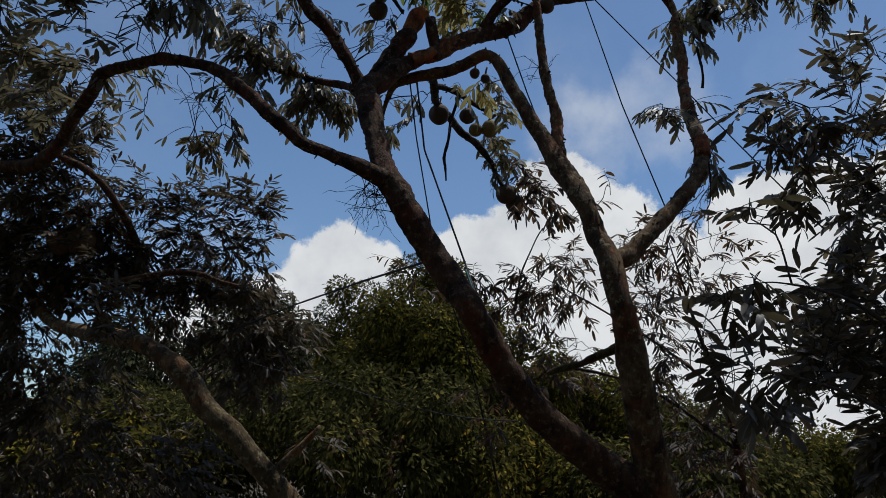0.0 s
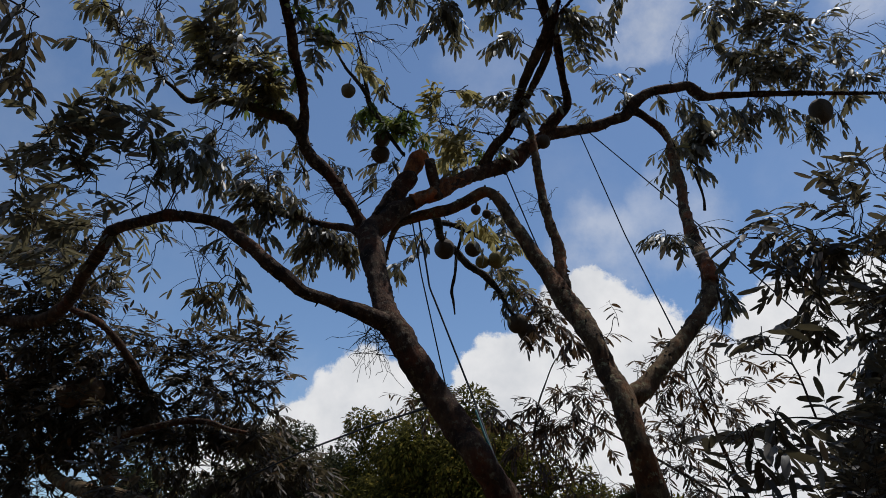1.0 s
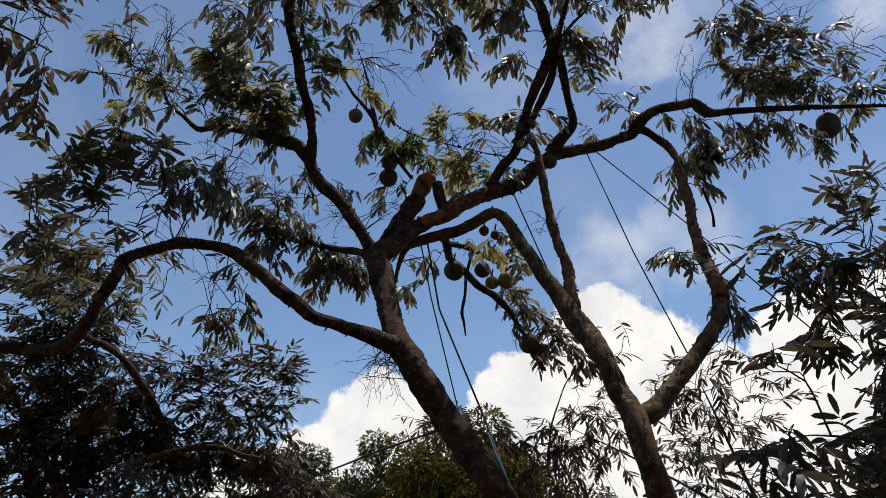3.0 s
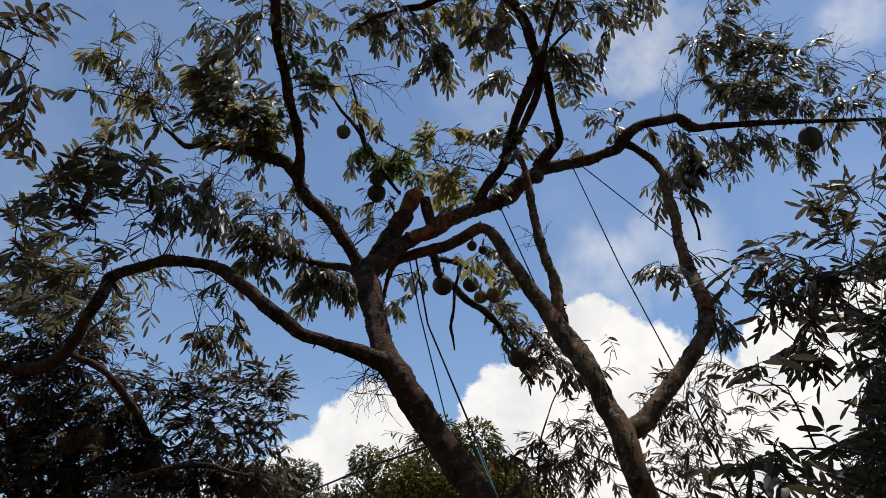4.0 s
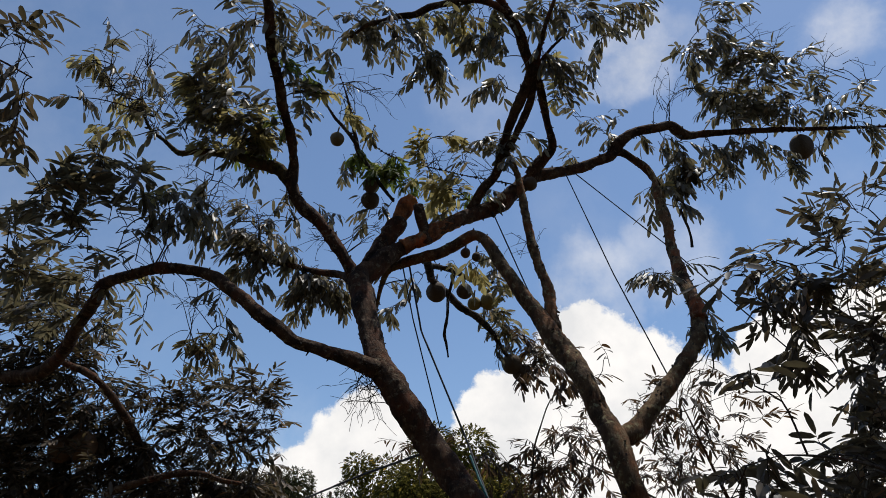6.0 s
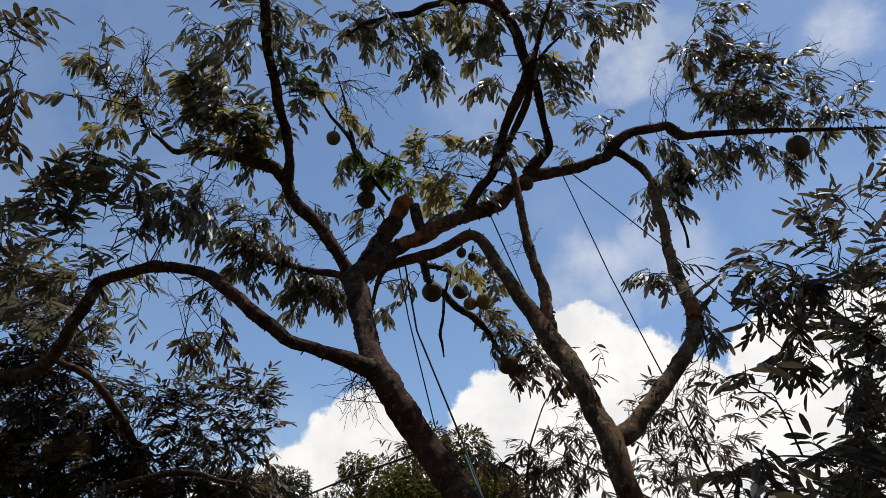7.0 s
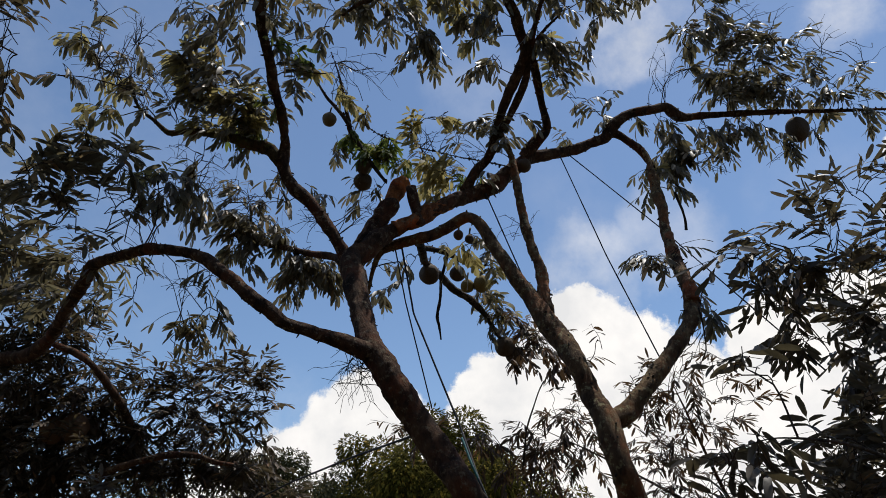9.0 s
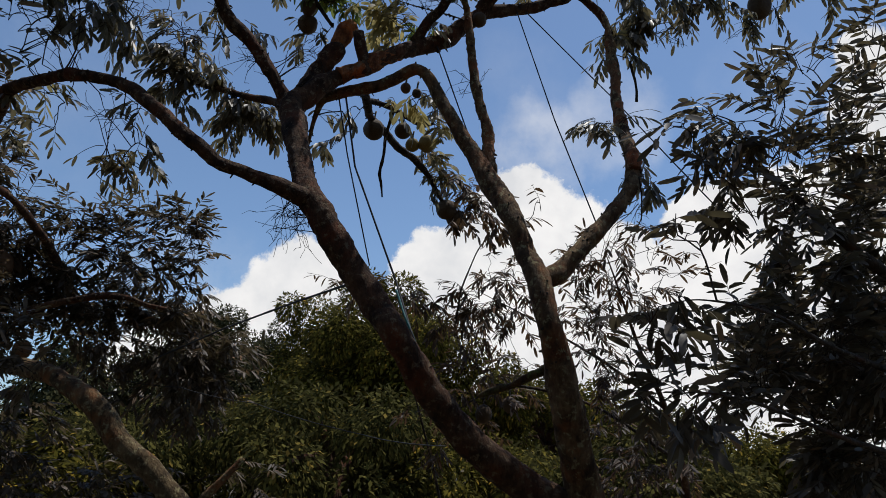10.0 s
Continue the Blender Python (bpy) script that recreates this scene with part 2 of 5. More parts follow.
def plain(name, low, high, scale, rough, bump=0.0, distance=0.01):
    m, nodes, links = material(name)
    n = grain(nodes, links, scale, 6.0)
    p = nodes.new("ShaderNodeBsdfPrincipled")
    links.new(colours(nodes, links, n, ((0.3, low), (0.7, high))), p.inputs["Base Color"])
    p.inputs["Roughness"].default_value = rough
    if bump:
        b = nodes.new("ShaderNodeBump")
        b.inputs["Strength"].default_value, b.inputs["Distance"].default_value = bump, distance
        links.new(n, b.inputs["Height"])
        links.new(b.outputs[0], p.inputs["Normal"])
    out = nodes.new("ShaderNodeOutputMaterial")
    links.new(p.outputs[0], out.inputs[0])
    return m


RIND = plain("durian_rind", (0.042, 0.026, 0.013), (0.125, 0.076, 0.034), 26.0, 0.8)
RIND_RUST = plain("rusty_durian_rind", (0.08, 0.04, 0.016), (0.18, 0.09, 0.035), 18.0, 0.75)
RIND_PALE = plain("ripe_durian_rind", (0.09, 0.062, 0.026), (0.2, 0.14, 0.055), 14.0, 0.8)
RIND_YELLOW = plain("yellow_durian_rind", (0.13, 0.09, 0.02), (0.32, 0.225, 0.05), 20.0, 0.75)
STALK = plain("fruit_stalk", (0.05, 0.04, 0.025), (0.1, 0.08, 0.045), 30.0, 0.8)
ROPE_DARK = plain("dark_rope", (0.015, 0.016, 0.02), (0.04, 0.042, 0.05), 90.0, 0.75, 0.5)
ROPE_TEAL = plain("teal_rope", (0.01, 0.09, 0.09), (0.03, 0.17, 0.16), 90.0, 0.6, 0.5)
SOIL = plain("leaf_litter_soil", (0.035, 0.026, 0.017), (0.11, 0.085, 0.05), 3.0, 0.95, 0.8, 0.05)


# ---------------------------------------------------------------- builders
def mesh_from(name, verts, faces, mat, smooth=True):
    me = bpy.data.meshes.new(name)
    me.from_pydata(verts, [], faces)
    me.materials.append(mat)
    if smooth:
        me.polygons.foreach_set("use_smooth", [True] * len(me.polygons))
    me.update()
    return me


def part_of(name, me, parent, label="", kind=""):
    ob = new(name, me)
    ob.parent = parent
    return tagged(ob, label=label, kind=kind)


def spline(points, step):
    """Points (x, y, z, r) joined by a smooth curve, resampled at about that step."""
    p = np.array(points, float)
    p = np.vstack([2 * p[0] - p[1], p, 2 * p[-1] - p[-2]])
    p[0, 3], p[-1, 3] = p[1, 3], p[-2, 3]
    out = []
    for i in range(1, len(p) - 2):
        n = max(2, int(np.linalg.norm(p[i + 1, :3] - p[i, :3]) / step))
        for k in range(n):
            u = k / n
            out.append(0.5 * (2 * p[i] + (p[i + 1] - p[i - 1]) * u + (2 * p[i - 1] - 5 * p[i] + 4 * p[i + 1] - p[i + 2]) * u * u
                              + (3 * p[i] - p[i - 1] - 3 * p[i + 1] + p[i + 2]) * u ** 3))
    out.append(p[-2])
    out = np.array(out)
    out[:, 3] = np.maximum(out[:, 3], 0.0015)
    return out


def tube(verts, faces, line, sides, knots=0.0):
    """Appends a round limb along line (x, y, z, r); knots: how uneven its bark is."""
    start = len(verts)
    side = None
    n = len(line)
    for i in range(n):
        a, b = line[max(i - 1, 0), :3], line[min(i + 1, n - 1), :3]
        d = Vector(b - a).normalized()
        if side is None:
            side = d.orthogonal().normalized()
        side = (side - d * side.dot(d)).normalized()
        up = d.cross(side)
        c, r = Vector(line[i, :3]), line[i, 3]
        for k in range(sides):
            ang = 2 * math.pi * k / sides
            w = side * math.cos(ang) + up * math.sin(ang)
            q = r
            if knots:
                s = c + w * r
                q = r * (1 + knots * (noise.noise(s * 6) + 0.6 * noise.noise(s * 17) + 0.75 * noise.noise(s * 44)))
            verts.append(c + w * q)
    for i in range(n - 1):
        for k in range(sides):
            a, b = start + i * sides + k, start + i * sides + (k + 1) % sides
            faces.append((a, b, b + sides, a + sides))
    faces.append(tuple(start + k for k in reversed(range(sides))))
    faces.append(tuple(start + (n - 1) * sides + k for k in range(sides)))


def limb(name, points, mat, parent, sides=14, knots=0.21, label=""):
    verts, faces = [], []
    line = spline(points, 0.03)
    tube(verts, faces, line, sides, knots)
    return part_of(name, mesh_from(name, verts, faces, mat), parent, label)


# leaf outlines: how far along, how far across, and the faces between
NEAR_BLADE = (np.array([0, 0.2, 0.2, 0.2, 0.55, 0.55, 0.55, 0.87, 0.87, 0.87, 1.0]), np.array([0, -0.38, 0, 0.38, -0.5, 0, 0.5, -0.34, 0, 0.34, 0.0]),
              [(0, 1, 2), (0, 2, 3), (7, 10, 8), (8, 10, 9)], [(1, 4, 5, 2), (2, 5, 6, 3), (4, 7, 8, 5), (5, 8, 9, 6)])
FAR_BLADE = (np.array([0, 0.5, 0.5, 0.5, 1.0]), np.array([0, -0.5, 0, 0.5, 0]), [(0, 1, 2), (0, 2, 3), (1, 4, 2), (2, 4, 3)], [])


def blades(rows, shape):
    """Folded, bending leaf blades from rows of base (3), way (3), face (3), length, width, bend, fold."""
    r = np.array(rows, float)
    base, way, face = r[:, 0:3], r[:, 3:6], r[:, 6:9]
    way = way / np.linalg.norm(way, axis=1, keepdims=True)
    side = np.cross(way, face)
    side /= np.linalg.norm(side, axis=1, keepdims=True) + 1e-9
    face = np.cross(side, way)
    ln, wd, bend, fold = (r[:, k, None] for k in (9, 10, 11, 12))
    u, v = shape[0], shape[1]
    z = -bend * ln * u ** 2 + fold * wd * np.abs(v)
    return base[:, None] + way[:, None] * (ln * u)[..., None] + side[:, None] * (wd * v)[..., None] + face[:, None] * z[..., None]


def crown_mesh(name, rows, mat, shape=NEAR_BLADE):
    v = blades(rows, shape)
    off = (np.arange(len(v)) * len(shape[0]))[:, None, None]
    faces = (np.array(shape[2])[None] + off).reshape(-1, 3).tolist()
    if shape[3]:
        faces += (np.array(shape[3])[None] + off).reshape(-1, 4).tolist()
    return mesh_from(name, v.reshape(-1, 3).tolist(), faces, mat)


def leaf_parts(rows, mat, parent):
    """Single leaves, each an object of its own on one of a few shared meshes."""
    shapes = []
    for k in range(6):
        bend, fold = 0.1 + 0.06 * k, 0.12 + 0.05 * ((k * 2) % 5)
        v = blades([[0, 0, 0, 0, 1, 0, 0, 0, 1, 1.0, 0.25 + 0.02 * (k % 3), bend, fold]], NEAR_BLADE)[0]
        shapes.append(mesh_from("leaf", v.tolist(), NEAR_BLADE[2] + NEAR_BLADE[3], mat))
    for k, r in enumerate(rows):
        way = Vector(r[3:6]).normalized()
        side = way.cross(Vector(r[6:9])).normalized()
        up = side.cross(way)
        turn = Matrix((side, way, up)).transposed().to_4x4()
        ob = new("leaf", shapes[k % 6])
        ob.parent = parent
        ob.matrix_basis = Matrix.Translation(r[0:3]) @ turn @ Matrix.Scale(r[9], 4)


class Growth:
    """Twigs and leaves gathered for one tree."""

    def __init__(self, limbs, seed, length, width, droop):
        self.limbs = np.vstack([spline(p, 0.06) for p in limbs])
        self.rng = random.Random(seed)
        self.length, self.width, self.droop, self.loose, self.outward, self.fullness = length, width, droop, 0.2, 0.45, 1.0
        self.tilt = 0.7
        self.verts, self.faces, self.leaves = [], [], []

    def ball(self):
        while True:
            v = Vector((self.rng.uniform(-1, 1), self.rng.uniform(-1, 1), self.rng.uniform(-1, 1)))
            if v.length < 1:
                return v

    def nearest(self, c):
        d = np.linalg.norm(self.limbs[:, :3] - np.array(c), axis=1) + 0.35 * np.maximum(self.limbs[:, 2] - c[2], 0)
        return Vector(self.limbs[int(d.argmin()), :3])

    def twig(self, a, b, r0, r1, wander):
        a, b = Vector(a), Vector(b)
        d = b - a
        mids = [a + d * u + self.ball() * wander * d.length + Vector((0, 0, 0.12 * d.length * math.sin(u * math.pi))) for u in (0.33, 0.66)]
        pts = [(*a, r0), (*mids[0], r0 * 0.7 + r1 * 0.3), (*mids[1], r0 * 0.4 + r1 * 0.6), (*b, r1)]
        line = spline(pts, max(0.05, d.length / 8))
        tube(self.verts, self.faces, line, 5 if r0 > 0.006 else 4)
        return line

    def leaf(self, at, way, size=1.0):
        g = self.rng
        way = Vector(way).normalized() + Vector((0, 0, -1)) * self.droop * g.uniform(0.5, 1.1) + self.ball() * self.loose
        ln = self.length * size * g.uniform(0.72, 1.2)
        face = Vector((0, 0, 1)) + self.ball() * self.tilt
        if abs(way.normalized().dot(face.normalized())) > 0.93:
            face += Vector((g.uniform(-1, 1), g.uniform(-1, 1), 0))
        self.leaves.append((*at, *way, *face, ln, ln * self.width * g.uniform(0.85, 1.2), g.uniform(-0.05, 0.3), g.uniform(0.05, 0.4)))

    def spray(self, s, way, reach, n):
        """A drooping twig of n leaves set left and right by turns, thickest towards its tip, with a leaf at the end."""
        g = self.rng
        line = self.twig(s, s + way * reach, 0.003, 0.0013, 0.06)
        side = way.cross(Vector((0, 0, 1)))
        side = side.normalized() if side.length > 0.1 else Vector((1, 0, 0))
        for k in range(n):
            u = (1 - 0.72 * k / max(n, 6) - g.random() * 0.04) * (len(line) - 1)
            i = min(int(u), len(line) - 2)
            p = line[i, :3] + (line[i + 1, :3] - line[i, :3]) * (u - i)
            spread = 0.12 if k == 0 else g.uniform(0.5, 0.8)
            self.leaf(p, way * (1.0 if k == 0 else 0.55) + side * (spread if k % 2 else -spread))

    def clump(self, x, y, z, rx, rz, n):
        """Sprays of n leaves in all on forking branchlets that grow away from the limb, within rx sideways and rz up and down."""
        g, c = self.rng, Vector((x, y, z))
        n = round(n * self.fullness)
        root = self.nearest(c)
        gap = c - root
        stem = self.twig(root, c, 0.003 + 0.006 * min(1, gap.length), 0.003, 0.16) if gap.length > 0.05 else np.array([(*root, 0.01)] * 2)
        self.limbs = np.vstack([self.limbs, stem[len(stem) // 3:]])
        away = gap.normalized() * self.outward if gap.length > 0.05 else Vector((0, 0, 0))
        while n > 0:
            o = self.ball()
            mid = c + Vector((o.x * rx, o.y * (rx + rz) * 0.5, o.z * rz)) * 1.12
            way = (Vector((o.x, o.y, o.z * 0.4)) * 0.6 + away + self.ball() * 0.55 + Vector((0, 0, -0.3 * self.droop))).normalized()
            reach = self.length * g.uniform(1.5, 2.3)
            s = mid - way * reach * 0.6
            if g.random() < 0.6:
                self.twig(Vector(stem[g.randrange(len(stem) // 2, len(stem))][:3]), s, 0.0036, 0.0026, 0.12)
            m = min(n, g.randint(7, 10))
            self.spray(s, way, reach, m)
            n -= m
            if n > 4 and g.random() < 0.6:
                side = (way + self.ball() * 0.9).normalized()
                m = min(n, g.randint(5, 7))
                self.spray(s + way * reach * 0.25, side, reach * 0.75, m)
                n -= m

    def grow(self, clumps, fullness=1.0):
        """Clumps in the order of their distance from the limbs, so that the outer ones branch off the inner ones."""
        self.fullness = fullness
        for c in sorted(clumps, key=lambda c: (self.nearest(c[:3]) - Vector(c[:3])).length):
            self.clump(*c)

    def fuzz(self, points, per_metre):
        """Snags, moss tufts and broken twig ends that roughen a limb's outline."""
        g, line = self.rng, spline(points, 0.04)
        length = np.linalg.norm(np.diff(line[:, :3], axis=0), axis=1).sum()
        for _ in range(int(length * per_metre)):
            p = line[g.randrange(len(line))]
            way = self.ball().normalized()
            a = Vector(p[:3]) + way * p[3] * 0.8
            b = Vector(p[:3]) + way * (p[3] + g.uniform(0.003, 0.011 if g.random() < 0.95 else 0.05)) + self.ball() * 0.015
            r = g.uniform(0.004, 0.012)
            tube(self.verts, self.faces, np.array([(*a, r), (*((a + b) / 2 + self.ball() * 0.006), r * 0.9), (*b, r * 0.5)]), 5)

    def bare(self, x, y, z, rx, rz, n):
        """A tuft of n leafless forking twigs."""
        g, c = self.rng, Vector((x, y, z))
        for _ in range(n):
            o = self.ball()
            end = c + Vector((o.x * rx, o.y * rx * 0.5, o.z * rz))
            base = self.nearest(c + Vector((g.uniform(-1, 1) * rx, 0, g.uniform(-1, 0) * rz)))
            if (end - base).length > 0.55:
                base = end + (base - end).normalized() * g.uniform(0.3, 0.55)
            line = self.twig(base, end, 0.0042, 0.0012, 0.12)
            for _ in range(2):
                q = Vector(line[g.randrange(len(line) // 3, len(line))][:3])
                self.twig(q, q + (end - q) * 0.4 + self.ball() * rx * 0.45, 0.0026, 0.001, 0.12)

    def tassel(self, at, n, reach):
        """Leafless twigs that hang down from one place and fork."""
        g, at = self.rng, Vector(at)
        for _ in range(n):
            way = Vector((g.uniform(-0.75, 0.45), g.uniform(-0.3, 0.3), -g.uniform(0.35, 1.0)))
            line = self.twig(at + self.ball() * 0.05, at + way * reach * g.uniform(0.6, 1.1), 0.003, 0.001, 0.13)
            for _ in range(3):
                q = Vector(line[g.randrange(len(line) // 3, len(line))][:3])
                self.twig(q, q + (way + self.ball() * 0.9) * reach * g.uniform(0.15, 0.35), 0.0018, 0.0008, 0.15)

    def finish(self, tree, leaf_mat, one_mat, singles, prefer, label):
        """Twigs, the joined crown, and the single leaves nearest to prefer."""
        if self.verts:
            part_of("twig_work", mesh_from("twig_work", self.verts, self.faces, BARK_DARK), tree, "thin dark brown twigs", "stuff")
        rows = np.array(self.leaves)
        order = np.argsort(np.linalg.norm(rows[:, :3] - np.array(prefer), axis=1))
        ones, rest = rows[order[:singles]], rows[order[singles:]]
        crown = part_of("crown", crown_mesh("crown", rest, leaf_mat), tree, label, "stuff")
        if singles:
            leaf_parts(ones.tolist(), one_mat, crown)
        return crown


def thing(name, at, label, category, group="", kind=""):
    ob = new(name)
    ob.empty_display_size = 0.2
    # parts keep world coordinates: the empty stands at the thing's foot and its parts are offset back
    ob.location = at
    return tagged(ob, label=label, category=category, group=group, kind=kind)


def settle(ob):
    """Shifts the parts of a thing so that they stay where they were built, relative to its foot."""
    back = Matrix.Translation(-Vector(ob.location))
    for child in ob.children:
        child.matrix_basis = back @ child.matrix_basis


# ---------------------------------------------------------------- ground
def ground_height(x, y):
    far = max(0.0, math.hypot(x, y) - 9.0)
    return min(far * 0.035, 6.0) + 0.12 * noise.noise(Vector((x * 0.25, y * 0.25, 0))) - 0.06 + (0.8 * noise.noise(Vector((x * 0.03, y * 0.03, 4))) if far else 0)


def build_ground():
    rings = [0.0] + [0.5 * 1.17 ** k for k in range(57)]
    verts, faces, sides = [(0, 0, ground_height(0, 0))], [], 64
    for r in rings[1:]:
        for k in range(sides):
            a = 2 * math.pi * k / sides
            x, y = r * math.cos(a), r * math.sin(a)
            verts.append((x, y, ground_height(x, y)))
    for k in range(sides):
        faces.append((0, 1 + k, 1 + (k + 1) % sides))
    for i in range(len(rings) - 2):
        for k in range(sides):
            a, b = 1 + i * sides + k, 1 + i * sides + (k + 1) % sides
            faces.append((a, a + sides, b + sides, b))
    tagged(new("ground", mesh_from("ground", verts, faces, SOIL)), "brown soil strewn with leaf litter under the trees", "ground", kind="structure")


build_ground()


# ---------------------------------------------------------------- the fruit tree
LEFT_STEM = [(1.54, 4.79, 0.81, 0.179), (1.44, 4.67, 1.21, 0.134), (1.10, 4.62, 1.42, 0.107), (0.73, 4.53, 1.67, 0.099), (0.43, 4.43, 1.98, 0.094), (0.18, 4.32, 2.33, 0.084), (0.12, 4.40, 2.43, 0.089), (0.01, 4.46, 2.60, 0.093), (-0.11, 4.49, 2.77, 0.094), (-0.22, 4.49, 2.94, 0.097), (-0.33, 4.50, 3.12, 0.095), (-0.42, 4.54, 3.27, 0.090), (-0.47, 4.63, 3.43, 0.081), (-0.52, 4.74, 3.61, 0.084), (-0.58, 4.84, 3.82, 0.089), (-0.62, 4.94, 4.00, 0.094), (-0.67, 5.01, 4.15, 0.092), (-0.66, 5.05, 4.26, 0.079), (-0.62, 5.07, 4.36, 0.047)]
RIGHT_STEM = [(1.52, 4.71, 1.08, 0.128), (1.36, 4.53, 1.66, 0.107), (1.24, 4.41, 2.13, 0.100), (1.16, 4.35, 2.41, 0.075), (1.14, 4.38, 2.56, 0.081), (1.12, 4.43, 2.72, 0.079), (1.09, 4.50, 2.85, 0.070), (1.06, 4.58, 2.97, 0.071), (1.02, 4.62, 3.15, 0.071), (0.98, 4.70, 3.29, 0.077), (0.94, 4.79, 3.43, 0.083), (0.87, 4.88, 3.59, 0.086), (0.81, 4.95, 3.75, 0.075), (0.76, 5.01, 3.89, 0.067), (0.67, 5.04, 4.05, 0.060), (0.60, 5.07, 4.21, 0.056), (0.52, 5.10, 4.35, 0.055), (0.47, 5.13, 4.48, 0.053), (0.41, 5.14, 4.60, 0.051), (0.35, 5.16, 4.68, 0.044), (0.28, 5.18, 4.71, 0.045), (0.19, 5.22, 4.68, 0.047), (0.09, 5.26, 4.63, 0.050), (-0.02, 5.29, 4.59, 0.047), (-0.18, 5.31, 4.56, 0.047), (-0.36, 5.33, 4.51, 0.045), (-0.47, 5.37, 4.46, 0.030), (-0.53, 5.44, 4.33, 0.020), (-0.56, 5.51, 4.21, 0.015), (-0.58, 5.56, 4.12, 0.010)]
ARCH_LIMB = [(-0.42, 4.49, 3.21, 0.069), (-0.49, 4.46, 3.23, 0.065), (-0.59, 4.42, 3.26, 0.053), (-0.73, 4.37, 3.29, 0.046), (-0.86, 4.33, 3.32, 0.042), (-0.98, 4.30, 3.35, 0.043), (-1.10, 4.26, 3.44, 0.045), (-1.17, 4.25, 3.48, 0.047), (-1.25, 4.25, 3.55, 0.046), (-1.34, 4.27, 3.64, 0.045), (-1.47, 4.29, 3.74, 0.043), (-1.58, 4.33, 3.84, 0.042), (-1.74, 4.38, 3.92, 0.041), (-1.92, 4.44, 3.98, 0.039), (-2.05, 4.50, 4.02, 0.044), (-2.15, 4.58, 4.06, 0.043), (-2.35, 4.72, 4.09, 0.042), (-2.59, 4.89, 4.13, 0.043), (-2.79, 5.08, 4.17, 0.051), (-2.94, 5.31, 4.16, 0.055), (-3.14, 5.57, 4.13, 0.052), (-3.35, 5.85, 4.11, 0.054), (-3.55, 6.13, 4.06, 0.059), (-3.77, 6.37, 4.00, 0.063), (-4.02, 6.56, 3.95, 0.067), (-4.28, 6.66, 3.95, 0.068), (-4.50, 6.71, 3.99, 0.063), (-4.95, 6.75, 4.05, 0.052)]
UPPER_LIMB = [(-0.70, 5.09, 4.23, 0.061), (-0.75, 5.11, 4.33, 0.052), (-0.87, 5.08, 4.52, 0.053), (-0.98, 5.07, 4.69, 0.053), (-1.10, 5.05, 4.82, 0.056), (-1.20, 5.04, 4.91, 0.054), (-1.27, 5.01, 5.01, 0.054), (-1.32, 4.97, 5.12, 0.060), (-1.30, 4.91, 5.24, 0.045), (-1.29, 4.84, 5.31, 0.040), (-1.31, 4.69, 5.46, 0.039), (-1.35, 4.51, 5.59, 0.044), (-1.36, 4.32, 5.71, 0.043), (-1.40, 4.15, 5.84, 0.042), (-1.40, 4.00, 5.98, 0.042), (-1.40, 3.85, 6.11, 0.037), (-1.42, 3.67, 6.29, 0.027), (-1.46, 3.48, 6.52, 0.018)]
MOSSY_LIMB = [(-1.32, 4.99, 5.11, 0.055), (-1.42, 4.92, 5.23, 0.055), (-1.52, 4.90, 5.26, 0.050), (-1.63, 4.89, 5.28, 0.047), (-1.75, 4.88, 5.33, 0.045), (-1.87, 4.87, 5.36, 0.040), (-1.99, 4.88, 5.39, 0.035), (-2.11, 4.89, 5.41, 0.030), (-2.23, 4.91, 5.43, 0.028), (-2.35, 4.93, 5.43, 0.023), (-2.50, 4.89, 5.55, 0.018), (-2.61, 4.87, 5.63, 0.015), (-2.68, 4.83, 5.74, 0.013), (-2.72, 4.79, 5.85, 0.010)]
MAIN_LIMB = [(-0.66, 5.07, 4.16, 0.074), (-0.62, 5.09, 4.27, 0.085), (-0.54, 5.12, 4.38, 0.086), (-0.46, 5.14, 4.48, 0.082), (-0.40, 5.18, 4.54, 0.073), (-0.24, 5.21, 4.65, 0.064), (-0.04, 5.24, 4.79, 0.063), (0.14, 5.28, 4.93, 0.064), (0.29, 5.34, 5.03, 0.068), (0.44, 5.39, 5.12, 0.074), (0.59, 5.41, 5.22, 0.075), (0.69, 5.43, 5.34, 0.073), (0.82, 5.44, 5.47, 0.071), (0.96, 5.46, 5.57, 0.063), (1.15, 5.51, 5.64, 0.053), (1.42, 5.54, 5.73, 0.051), (1.57, 5.55, 5.81, 0.051), (1.70, 5.55, 5.87, 0.057), (1.77, 5.52, 5.97, 0.063), (1.88, 5.49, 6.07, 0.054), (1.99, 5.48, 6.13, 0.049), (2.11, 5.48, 6.16, 0.049), (2.24, 5.49, 6.19, 0.046), (2.35, 5.49, 6.22, 0.046), (2.43, 5.53, 6.18, 0.058), (2.51, 5.57, 6.16, 0.052), (2.61, 5.59, 6.17, 0.038), (2.73, 5.60, 6.20, 0.035), (3.04, 5.62, 6.24, 0.032), (3.59, 5.64, 6.29, 0.027), (4.07, 5.66, 6.32, 0.021), (4.80, 5.66, 6.35, 0.012)]
RISING_LIMB = [(0.86, 5.43, 5.54, 0.066), (0.93, 5.37, 5.62, 0.060), (1.00, 5.32, 5.68, 0.054), (1.07, 5.27, 5.74, 0.049), (1.06, 5.20, 5.81, 0.038), (1.02, 5.11, 5.91, 0.035), (0.98, 5.00, 6.03, 0.038), (0.94, 4.88, 6.13, 0.037), (0.91, 4.78, 6.22, 0.034), (0.90, 4.68, 6.32, 0.029), (0.93, 4.59, 6.44, 0.024), (0.97, 4.50, 6.57, 0.021), (1.08, 4.34, 6.84, 0.016)]
